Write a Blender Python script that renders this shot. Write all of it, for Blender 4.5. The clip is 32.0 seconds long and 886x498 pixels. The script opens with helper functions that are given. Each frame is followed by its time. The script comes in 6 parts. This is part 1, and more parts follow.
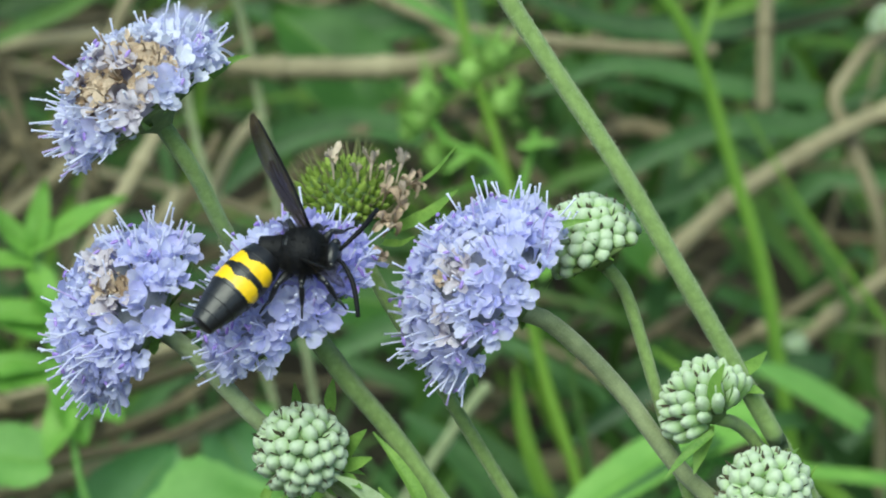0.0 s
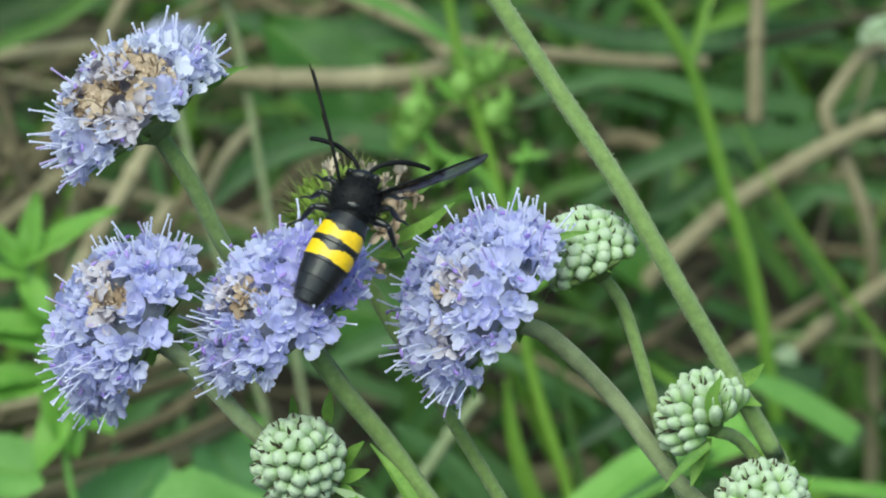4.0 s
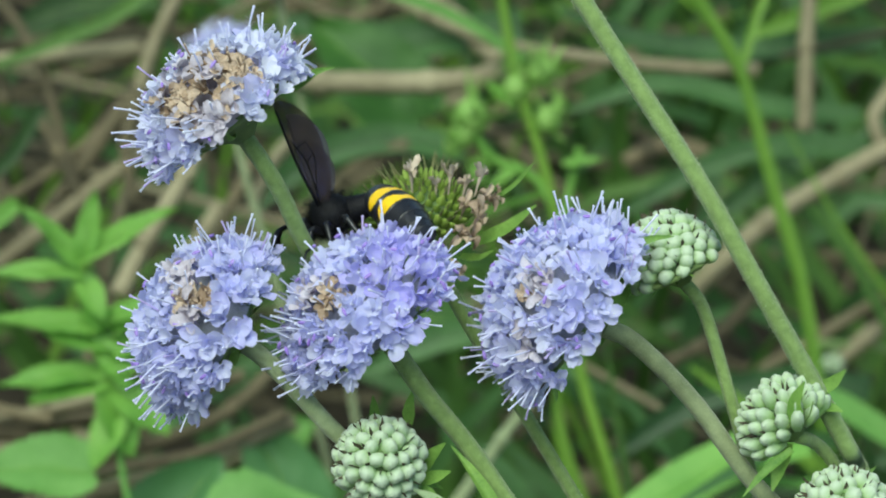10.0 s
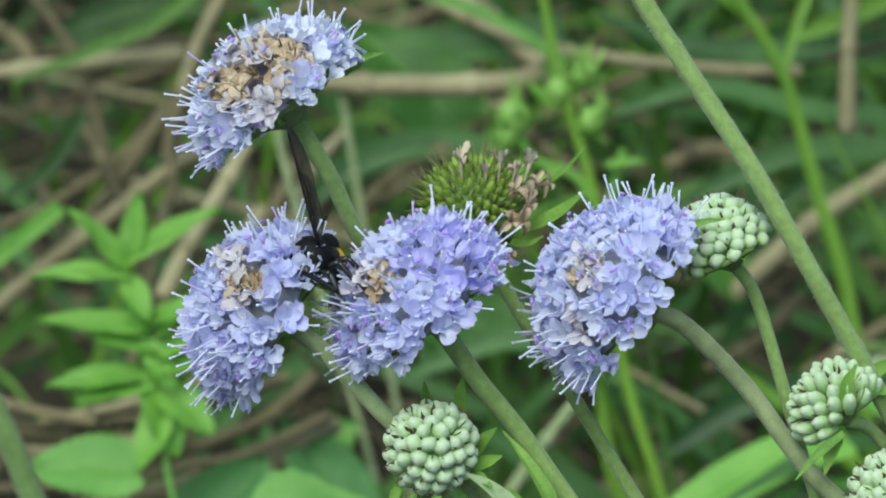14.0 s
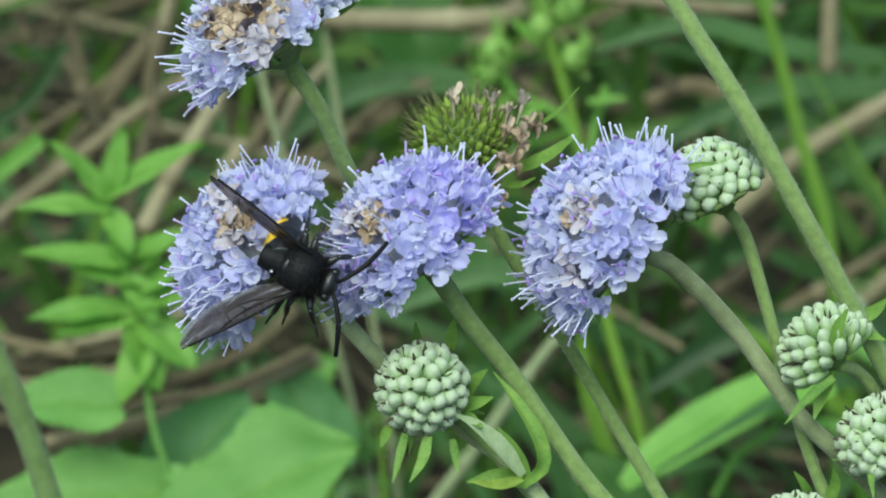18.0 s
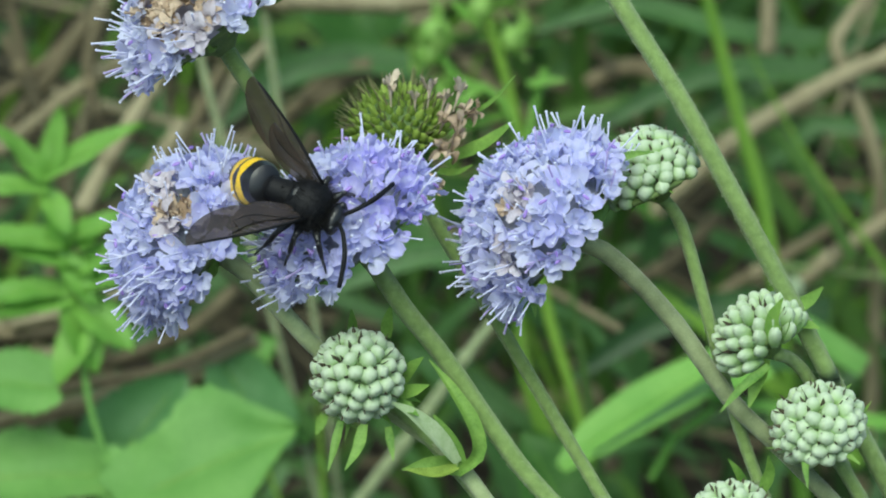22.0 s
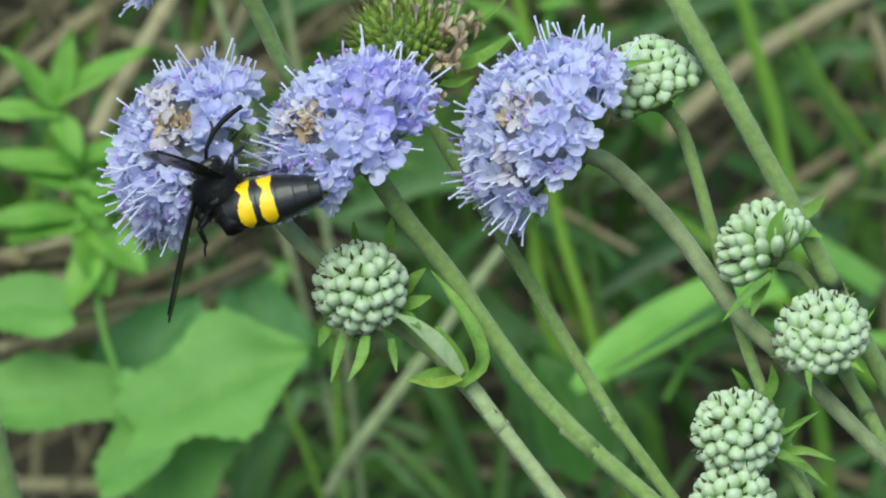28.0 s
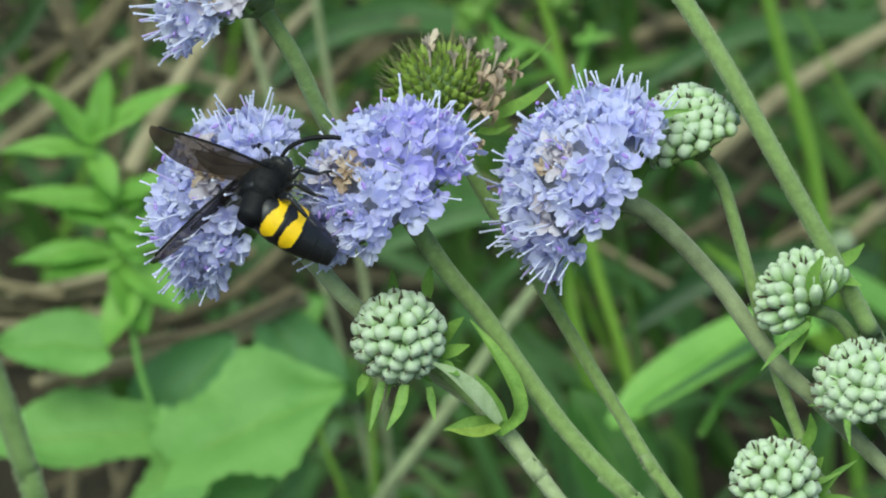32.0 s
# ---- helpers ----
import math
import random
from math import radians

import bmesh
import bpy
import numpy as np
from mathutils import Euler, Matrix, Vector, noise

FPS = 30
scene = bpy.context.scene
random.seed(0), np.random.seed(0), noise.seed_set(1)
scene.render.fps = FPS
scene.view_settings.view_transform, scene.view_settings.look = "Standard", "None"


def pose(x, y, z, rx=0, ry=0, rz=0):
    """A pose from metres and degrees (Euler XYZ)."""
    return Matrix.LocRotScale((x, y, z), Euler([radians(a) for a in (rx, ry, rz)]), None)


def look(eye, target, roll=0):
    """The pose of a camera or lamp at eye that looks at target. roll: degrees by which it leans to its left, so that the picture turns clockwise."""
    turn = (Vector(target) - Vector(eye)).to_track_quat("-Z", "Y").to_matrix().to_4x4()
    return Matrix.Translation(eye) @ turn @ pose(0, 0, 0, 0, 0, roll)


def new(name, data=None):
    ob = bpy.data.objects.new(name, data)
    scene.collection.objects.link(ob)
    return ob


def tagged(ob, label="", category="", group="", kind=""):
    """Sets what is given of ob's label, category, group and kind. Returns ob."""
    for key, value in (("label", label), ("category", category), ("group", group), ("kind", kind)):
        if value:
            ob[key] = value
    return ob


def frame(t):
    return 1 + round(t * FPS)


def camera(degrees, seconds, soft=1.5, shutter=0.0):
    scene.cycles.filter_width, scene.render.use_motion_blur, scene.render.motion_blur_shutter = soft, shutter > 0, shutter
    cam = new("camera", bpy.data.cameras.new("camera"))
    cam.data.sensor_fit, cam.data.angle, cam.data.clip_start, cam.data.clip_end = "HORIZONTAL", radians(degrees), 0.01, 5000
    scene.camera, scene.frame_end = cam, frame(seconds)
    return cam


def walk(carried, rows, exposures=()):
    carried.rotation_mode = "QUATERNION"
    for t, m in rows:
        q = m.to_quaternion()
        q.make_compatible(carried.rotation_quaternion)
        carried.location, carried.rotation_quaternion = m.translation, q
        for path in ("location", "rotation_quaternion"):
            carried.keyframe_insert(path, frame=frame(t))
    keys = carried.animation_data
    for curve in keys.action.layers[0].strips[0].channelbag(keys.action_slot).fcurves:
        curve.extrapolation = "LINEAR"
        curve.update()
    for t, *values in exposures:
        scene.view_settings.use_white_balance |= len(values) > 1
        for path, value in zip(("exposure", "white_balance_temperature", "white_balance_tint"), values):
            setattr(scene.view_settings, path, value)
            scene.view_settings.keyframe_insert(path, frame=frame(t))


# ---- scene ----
cam = camera(16.0, 32.0, soft=2.0)
cam.data.dof.use_dof, cam.data.dof.focus_distance, cam.data.dof.aperture_fstop = True, 0.490, 29
walk(cam, [
    (0.0, pose(0.01790, -0.45064, 0.53669, 63.900, 0.453, -0.620)),
    (0.5, pose(0.01728, -0.45128, 0.53533, 63.792, 0.499, -0.287)),
    (1.0, pose(0.01618, -0.45086, 0.53622, 63.721, 0.501, -0.064)),
    (1.5, pose(0.01666, -0.45038, 0.53726, 63.727, 0.628, -0.105)),
    (2.0, pose(0.01689, -0.45032, 0.53738, 63.708, 0.527, -0.243)),
    (2.5, pose(0.01451, -0.45050, 0.53699, 63.723, 0.484, -0.416)),
    (3.0, pose(0.01465, -0.44999, 0.53810, 63.786, 0.392, -0.467)),
    (3.5, pose(0.01604, -0.45075, 0.53647, 64.027, 0.418, -0.746)),
    (5.5, pose(0.01251, -0.44990, 0.53829, 64.177, -0.364, -1.264)),
    (6.0, pose(0.01478, -0.45117, 0.53557, 64.074, -0.417, -1.373)),
    (6.5, pose(0.01748, -0.45141, 0.53505, 63.835, -0.522, -1.537)),
    (7.0, pose(0.02013, -0.45043, 0.53715, 63.660, -0.637, -1.538)),
    (7.5, pose(0.01447, -0.44807, 0.54221, 63.732, -0.700, -1.321)),
    (8.0, pose(0.01113, -0.44899, 0.54023, 63.593, -0.835, -1.126)),
    (8.5, pose(0.00725, -0.44772, 0.54297, 63.863, -0.789, -0.872)),
    (9.0, pose(0.00601, -0.44923, 0.53972, 63.958, -0.513, -0.723)),
    (9.5, pose(0.00458, -0.45034, 0.53735, 64.190, -0.385, -0.643)),
    (10.0, pose(0.00295, -0.45085, 0.53624, 64.222, -0.282, -0.535)),
    (10.5, pose(0.00196, -0.45005, 0.53798, 64.425, -0.254, -0.333)),
    (11.0, pose(0.00164, -0.44978, 0.53854, 64.632, -0.049, -0.210)),
    (11.5, pose(0.00202, -0.45005, 0.53797, 64.872, -0.017, -0.088)),
    (12.0, pose(0.00112, -0.44942, 0.53931, 65.232, 0.059, -0.088)),
    (12.5, pose(-0.00009, -0.44907, 0.54007, 65.407, 0.035, 0.014)),
    (13.0, pose(-0.00000, -0.45315, 0.53131, 65.000, 0.021, -0.010)),
    (13.5, pose(0.00055, -0.45460, 0.52821, 64.855, 0.214, -0.114)),
    (14.0, pose(0.00003, -0.45373, 0.53006, 64.726, 0.189, -0.109)),
    (14.5, pose(-0.00171, -0.45370, 0.53014, 64.519, 0.157, -0.133)),
    (16.5, pose(-0.00270, -0.45289, 0.53188, 63.771, -0.332, -0.262)),
    (17.0, pose(-0.00250, -0.45337, 0.53085, 63.592, -0.483, -0.257)),
    (17.5, pose(-0.00498, -0.45288, 0.53189, 63.488, -0.468, -0.413)),
    (18.0, pose(-0.00438, -0.45286, 0.53193, 63.418, -0.577, -0.451)),
    (18.5, pose(-0.00580, -0.45316, 0.53129, 63.268, -0.422, -0.660)),
    (19.0, pose(-0.00472, -0.45351, 0.53055, 63.121, -0.447, -0.802)),
    (19.5, pose(-0.00510, -0.45332, 0.53095, 63.003, -0.637, -0.975)),
    (20.0, pose(-0.00588, -0.45277, 0.53213, 62.955, -0.714, -1.086)),
    (20.5, pose(-0.00448, -0.45249, 0.53273, 62.948, -0.953, -1.205)),
    (21.0, pose(-0.00472, -0.45204, 0.53369, 62.865, -1.102, -1.250)),
    (21.5, pose(-0.00318, -0.45150, 0.53486, 62.959, -1.244, -1.327)),
    (22.0, pose(-0.00337, -0.45178, 0.53427, 62.916, -1.203, -1.303)),
    (22.5, pose(-0.00042, -0.45231, 0.53313, 62.909, -1.137, -1.366)),
    (23.0, pose(-0.00164, -0.45245, 0.53282, 62.928, -1.021, -1.427)),
    (23.5, pose(-0.00008, -0.45222, 0.53331, 62.924, -1.052, -1.308)),
    (24.0, pose(-0.00233, -0.45319, 0.53124, 62.876, -0.972, -1.301)),
    (24.5, pose(-0.00105, -0.45337, 0.53084, 62.821, -0.913, -1.302)),
    (26.5, pose(-0.00076, -0.45317, 0.53127, 62.373, -0.726, -1.215)),
    (27.0, pose(-0.00022, -0.45299, 0.53166, 62.193, -0.679, -1.060)),
    (27.5, pose(-0.00207, -0.45433, 0.52880, 61.953, -0.547, -1.078)),
    (28.0, pose(0.00132, -0.45376, 0.53001, 61.837, -0.523, -1.019)),
    (28.5, pose(0.00195, -0.45246, 0.53281, 61.861, -0.444, -0.992)),
    (29.0, pose(0.00212, -0.45177, 0.53427, 61.799, -0.455, -0.898)),
    (29.5, pose(0.00258, -0.45222, 0.53330, 61.786, -0.402, -0.925)),
    (30.0, pose(0.00323, -0.45145, 0.53497, 61.723, -0.236, -0.933)),
    (30.5, pose(0.00375, -0.45116, 0.53558, 61.839, -0.344, -0.869)),
    (31.0, pose(0.00171, -0.45101, 0.53590, 61.949, -0.323, -0.729)),
    (31.5, pose(0.00201, -0.45145, 0.53497, 61.953, -0.263, -0.649)),
    (32.0, pose(-0.00003, -0.45141, 0.53505, 62.083, -0.260, -0.544)),
], exposures=((0.0, 0.34, 6215, -9), (4.0, 0.26, 6215, -9), (8.0, 0.24, 6215, -9), (32.0, 0.24, 6215, -9)))

# ---- light ----
def sky_and_sun():
    world = bpy.data.worlds.new("sky")
    scene.world = world
    world.use_nodes = True
    nt = world.node_tree
    sky = nt.nodes.new("ShaderNodeTexSky")
    sky.sky_type, sky.sun_disc = "NISHITA", False
    sky.sun_elevation, sky.sun_rotation = radians(SUN_UP), radians(SUN_TURN)
    sky.air_density, sky.dust_density, sky.ozone_density = 1.0, 2.0, 1.2
    nt.links.new(sky.outputs[0], nt.nodes["Background"].inputs[0])
    nt.nodes["Background"].inputs[1].default_value = SKY
    sun = new("sun", bpy.data.lights.new("sun", "SUN"))
    sun.data.energy, sun.data.angle, sun.data.color = SUN, radians(SUN_WIDE), (1.0, 0.97, 0.88)
    e, r = radians(SUN_UP), radians(SUN_TURN)
    way = Vector((math.sin(r) * math.cos(e), math.cos(r) * math.cos(e), math.sin(e)))
    sun.matrix_world = look(way * 20, (0, 0, 0))


SKY, SUN, SUN_UP, SUN_TURN, SUN_WIDE = 0.118, 3.05, 60, 204, 50
sky_and_sun()


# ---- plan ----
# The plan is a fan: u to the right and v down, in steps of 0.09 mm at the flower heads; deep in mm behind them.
TILT = 25.0
CENTRE = Vector((0, 0, 0.32))
RIGHT = Vector((1, 0, 0))
UP = Vector((0, math.sin(radians(TILT)), math.cos(radians(TILT))))
AHEAD = Vector((0, math.cos(radians(TILT)), -math.sin(radians(TILT))))
REACH, STEPS = 0.5, 784 / math.tan(radians(8.0))
MM = 0.001
STEP = REACH / STEPS


def spot(u, v, deep=0.0):
    way = AHEAD + RIGHT * ((u - 784) / STEPS) + UP * ((441 - v) / STEPS)
    return CENTRE - AHEAD * REACH + way * (REACH + deep * MM)


def view(right, up, near):
    """A direction from its parts to the right, up and towards the viewer."""
    return (RIGHT * right + UP * up - AHEAD * near).normalized()


def plan_of(p):
    d = Vector(p) - CENTRE + AHEAD * REACH
    k = d.dot(AHEAD)
    return 784 + STEPS * d.dot(RIGHT) / k, 441 - STEPS * d.dot(UP) / k


rnd = random.Random(7)


# ---- materials ----
def material(name, dark, light, rough=0.6, grain=900.0, fine=5000.0, bump=0.15, thin=0.0, vary=0.12, spec=0.35,
             coat=0.0, sheen=0.0, through_tint=None, stretch=(1, 1, 1), tip=None, reach=(0.0, 0.003), radial=False):
    """A surface whose colour wanders between dark and light at two sizes; thin lets light through."""
    m = bpy.data.materials.new(name)
    m.use_nodes = True
    nt = m.node_tree
    b = nt.nodes["Principled BSDF"]
    out = nt.nodes["Material Output"]
    tc = nt.nodes.new("ShaderNodeTexCoord")
    mp = nt.nodes.new("ShaderNodeMapping")
    mp.inputs["Scale"].default_value = stretch
    nt.links.new(tc.outputs["Object"], mp.inputs[0])
    n1, n2 = nt.nodes.new("ShaderNodeTexNoise"), nt.nodes.new("ShaderNodeTexNoise")
    for n, s, d in ((n1, grain, 3), (n2, fine, 4)):
        n.inputs["Scale"].default_value, n.inputs["Detail"].default_value = s, d
        nt.links.new(mp.outputs[0], n.inputs["Vector"])
    mix = nt.nodes.new("ShaderNodeMath")
    mix.operation = "MULTIPLY_ADD"
    mix.inputs[1].default_value = 0.35
    nt.links.new(n2.outputs["Fac"], mix.inputs[0])
    sc = nt.nodes.new("ShaderNodeMath")
    sc.operation = "MULTIPLY"
    sc.inputs[1].default_value = 0.65
    nt.links.new(n1.outputs["Fac"], sc.inputs[0])
    nt.links.new(sc.outputs[0], mix.inputs[2])
    info = nt.nodes.new("ShaderNodeObjectInfo")
    geo = nt.nodes.new("ShaderNodeNewGeometry")
    add = nt.nodes.new("ShaderNodeMath")
    add.operation = "ADD"
    nt.links.new(info.outputs["Random"], add.inputs[0])
    nt.links.new(geo.outputs["Random Per Island"], add.inputs[1])
    wob = nt.nodes.new("ShaderNodeMath")
    wob.operation = "MULTIPLY_ADD"
    wob.inputs[1].default_value, wob.inputs[2].default_value = vary, -vary
    nt.links.new(add.outputs[0], wob.inputs[0])
    tot = nt.nodes.new("ShaderNodeMath")
    tot.operation = "ADD"
    nt.links.new(mix.outputs[0], tot.inputs[0])
    nt.links.new(wob.outputs[0], tot.inputs[1])
    ramp = nt.nodes.new("ShaderNodeValToRGB")
    ramp.color_ramp.elements[0].position, ramp.color_ramp.elements[1].position = 0.3, 0.7
    ramp.color_ramp.elements[0].color, ramp.color_ramp.elements[1].color = (*dark, 1), (*light, 1)
    nt.links.new(tot.outputs[0], ramp.inputs[0])
    colour = ramp.outputs[0]
    if tip:
        # the piece's own colour runs from its foot or axis to its tip or rim
        split = nt.nodes.new("ShaderNodeSeparateXYZ")
        nt.links.new(tc.outputs["Object"], split.inputs[0])
        along = split.outputs["Z"]
        if radial:
            flat = nt.nodes.new("ShaderNodeCombineXYZ")
            nt.links.new(split.outputs["X"], flat.inputs["X"])
            nt.links.new(split.outputs["Y"], flat.inputs["Y"])
            far = nt.nodes.new("ShaderNodeVectorMath")
            far.operation = "LENGTH"
            nt.links.new(flat.outputs[0], far.inputs[0])
            along = far.outputs["Value"]
        span = nt.nodes.new("ShaderNodeMapRange")
        span.inputs["From Min"].default_value, span.inputs["From Max"].default_value = reach
        nt.links.new(along, span.inputs["Value"])
        blend = nt.nodes.new("ShaderNodeMix")
        blend.data_type = "RGBA"
        nt.links.new(span.outputs["Result"], blend.inputs["Factor"])
        nt.links.new(ramp.outputs[0], blend.inputs["A"])
        blend.inputs["B"].default_value = (*tip, 1)
        colour = blend.outputs["Result"]
    nt.links.new(colour, b.inputs["Base Color"])
    b.inputs["Roughness"].default_value = rough
    b.inputs["Specular IOR Level"].default_value = spec
    b.inputs["Coat Weight"].default_value = coat
    b.inputs["Sheen Weight"].default_value = sheen
    if bump:
        bp = nt.nodes.new("ShaderNodeBump")
        bp.inputs["Strength"].default_value, bp.inputs["Distance"].default_value = bump, 0.0003
        nt.links.new(n2.outputs["Fac"], bp.inputs["Height"])
        nt.links.new(bp.outputs[0], b.inputs["Normal"])
    if thin:
        tr = nt.nodes.new("ShaderNodeBsdfTranslucent")
        if through_tint:
            tr.inputs[0].default_value = (*through_tint, 1)
        else:
            nt.links.new(colour, tr.inputs[0])
        mx = nt.nodes.new("ShaderNodeMixShader")
        mx.inputs[0].default_value = thin
        nt.links.new(b.outputs[0], mx.inputs[1])
        nt.links.new(tr.outputs[0], mx.inputs[2])
        nt.links.new(mx.outputs[0], out.inputs[0])
    return m


PETAL = material("lilac_petal", (0.64, 0.66, 0.95), (0.85, 0.86, 0.99), 0.75, 420, 2200, 0.5, 0.48, 0.28, tip=(0.61, 0.58, 0.95), reach=(0.0008, 0.0042), radial=True)
PETAL_PALE = material("pale_lilac_petal", (0.72, 0.74, 0.93), (0.90, 0.91, 0.98), 0.75, 420, 2200, 0.5, 0.42, 0.25, tip=(0.72, 0.72, 0.94), reach=(0.0008, 0.0042), radial=True)
PETAL_DEEP = material("violet_petal", (0.58, 0.56, 0.92), (0.78, 0.77, 0.97), 0.6, 420, 2200, 0.5, 0.45, 0.2, tip=(0.46, 0.40, 0.93), reach=(0.0006, 0.0036), radial=True)
FILAMENT = material("pale_filament", (0.68, 0.68, 0.94), (0.86, 0.87, 0.98), 0.5, 900, 4000, 0.0, 0.3)
ANTHER = material("violet_anther", (0.28, 0.16, 0.62), (0.5, 0.38, 0.8), 0.6, 900, 4000, 0.0, 0.1)
ANTHER_PALE = material("mauve_filament", (0.52, 0.42, 0.82), (0.72, 0.62, 0.92), 0.5, 900, 4000, 0.0, 0.3)
WITHER = material("withered_floret", (0.29, 0.20, 0.13), (0.62, 0.49, 0.37), 0.8, 500, 3000, 0.6, 0.2, 0.5)
WITHER_PALE = material("faded_floret", (0.44, 0.38, 0.42), (0.70, 0.66, 0.76), 0.8, 500, 3000, 0.5, 0.25, 0.2)
PAPER = material("papery_remains", (0.46, 0.36, 0.27), (0.78, 0.68, 0.56), 0.8, 400, 3000, 0.5, 0.2, 0.25)
STEM = material("downy_stem", (0.14, 0.22, 0.0516), (0.265, 0.38, 0.116), 0.75, 700, 5200, 0.9, 0.0, 0.1, sheen=0.3)
STEM_DEEP = material("deep_green_stem", (0.085, 0.15, 0.035), (0.17, 0.26, 0.08), 0.7, 700, 5200, 0.8, 0.0, 0.1, sheen=0.2)
STEM_DARK = material("purplish_stem", (0.135, 0.165, 0.0731), (0.29, 0.34, 0.172), 0.75, 300, 3600, 0.6, 0.0, 0.1, sheen=0.3)
STEM_GREY = material("pale_downy_stem", (0.22, 0.28, 0.12), (0.38, 0.45, 0.232), 0.75, 600, 5200, 0.8, 0.0, 0.1, sheen=0.3)
# bract green paled to hold the light that falls on the boat-shaped leaf
LIT_BRACT = material("lit_bract", (0.34, 0.46, 0.22), (0.54, 0.63, 0.40), 0.6, 500, 3000, 0.4, 0.2, 0.1)
# brightened leaf green: the light on two blades is put into this colour
LEAF_LIT = material("lit_blade", (0.15, 0.35, 0.0559), (0.27, 0.5, 0.103), 0.5, 60, 900, 0.3, 0.3, 0.12)
HAIR = material("stem_down", (0.48, 0.56, 0.32), (0.66, 0.72, 0.48), 0.8, 900, 4000, 0.0, 0.4)
BRACT = material("green_bract", (0.1, 0.22, 0.0344), (0.26, 0.42, 0.086), 0.55, 350, 2500, 0.3, 0.25, 0.15)
CALYX = material("dark_receptacle", (0.05, 0.09, 0.03), (0.13, 0.2, 0.06), 0.7, 500, 3000, 0.4)
BUD = material("closed_floret_bud", (0.13, 0.29, 0.045), (0.31, 0.50, 0.14), 0.75, 260, 2600, 0.8, 0.1, 0.5, sheen=0.3, tip=(0.57, 0.65, 0.51), reach=(0.0, 0.0019))
BRISTLE = material("dark_bristle", (0.03, 0.03, 0.02), (0.12, 0.10, 0.06), 0.7, 800, 4000, 0.0)
AWN = material("brownish_awn", (0.10, 0.13, 0.04), (0.27, 0.24, 0.12), 0.7, 500, 3000, 0.2)
SEED = material("green_seed", (0.14, 0.22, 0.025), (0.34, 0.46, 0.09), 0.6, 400, 3000, 0.3, 0.15, 0.3)
LEAF = material("fresh_leaf", (0.11, 0.27, 0.0516), (0.22, 0.42, 0.103), 0.55, 45, 900, 0.5, 0.3, 0.12)
# darkened copy of the leaf green: shade behind the flowers is in its colour
LEAF_SHADED = material("shaded_leaf", (0.035, 0.1, 0.0155), (0.075, 0.18, 0.0275), 0.5, 60, 700, 0.5, 0.25, 0.15)
LEAF_BLUE = material("blue_green_leaf", (0.075, 0.19, 0.0602), (0.14, 0.3, 0.103), 0.5, 45, 900, 0.5, 0.3, 0.12)
BUD_LIME = material("lime_leafy_bud", (0.22, 0.40, 0.08), (0.36, 0.56, 0.15), 0.55, 200, 1500, 0.4, 0.3, 0.2)
LEAF_BRIGHT = material("young_leaf", (0.13, 0.31, 0.043), (0.25, 0.47, 0.086), 0.5, 90, 900, 0.4, 0.35, 0.12)
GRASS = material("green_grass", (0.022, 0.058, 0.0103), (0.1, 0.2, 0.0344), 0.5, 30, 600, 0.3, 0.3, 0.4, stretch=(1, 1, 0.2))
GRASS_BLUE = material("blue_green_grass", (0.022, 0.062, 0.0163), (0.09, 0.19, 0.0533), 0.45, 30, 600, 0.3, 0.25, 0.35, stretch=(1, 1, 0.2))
GRASS_FRESH = material("fresh_grass", (0.095, 0.21, 0.0172), (0.2, 0.35, 0.043), 0.5, 40, 700, 0.3, 0.3, 0.2, stretch=(1, 1, 0.2))
STRAW = material("dry_straw", (0.15, 0.125, 0.0688), (0.37, 0.325, 0.198), 0.7, 40, 900, 0.4, 0.15, 0.3)
# darker copy of the straw: weathered brown, with the shade among stalks mixed in
STRAW_DARK = material("shaded_weathered_straw", (0.045, 0.04, 0.0224), (0.19, 0.155, 0.086), 0.8, 40, 900, 0.4, 0.0, 0.3)
SOIL = material("dark_soil", (0.012, 0.01, 0.00602), (0.05, 0.04, 0.0224), 0.95, 25, 300, 1.0, 0.0, 0.0)


def wasp_shell(name, colour, rough, coat, spec=0.5):
    m = material(name, tuple(c * 0.75 for c in colour), colour, rough, 700, 6000, 0.25, 0.0, 0.05, spec, coat)
    return m


BLACK = wasp_shell("black_shell", (0.010, 0.010, 0.013), 0.38, 0.3)
BLACK_DULL = wasp_shell("black_downy_shell", (0.006, 0.006, 0.008), 0.6, 0.0, 0.22)
YELLOW = wasp_shell("yellow_shell", (1.0, 0.64, 0.010), 0.4, 0.2)
WASP_HAIR = material("black_hair", (0.006, 0.006, 0.006), (0.016, 0.015, 0.013), 0.6, 900, 4000, 0.0)


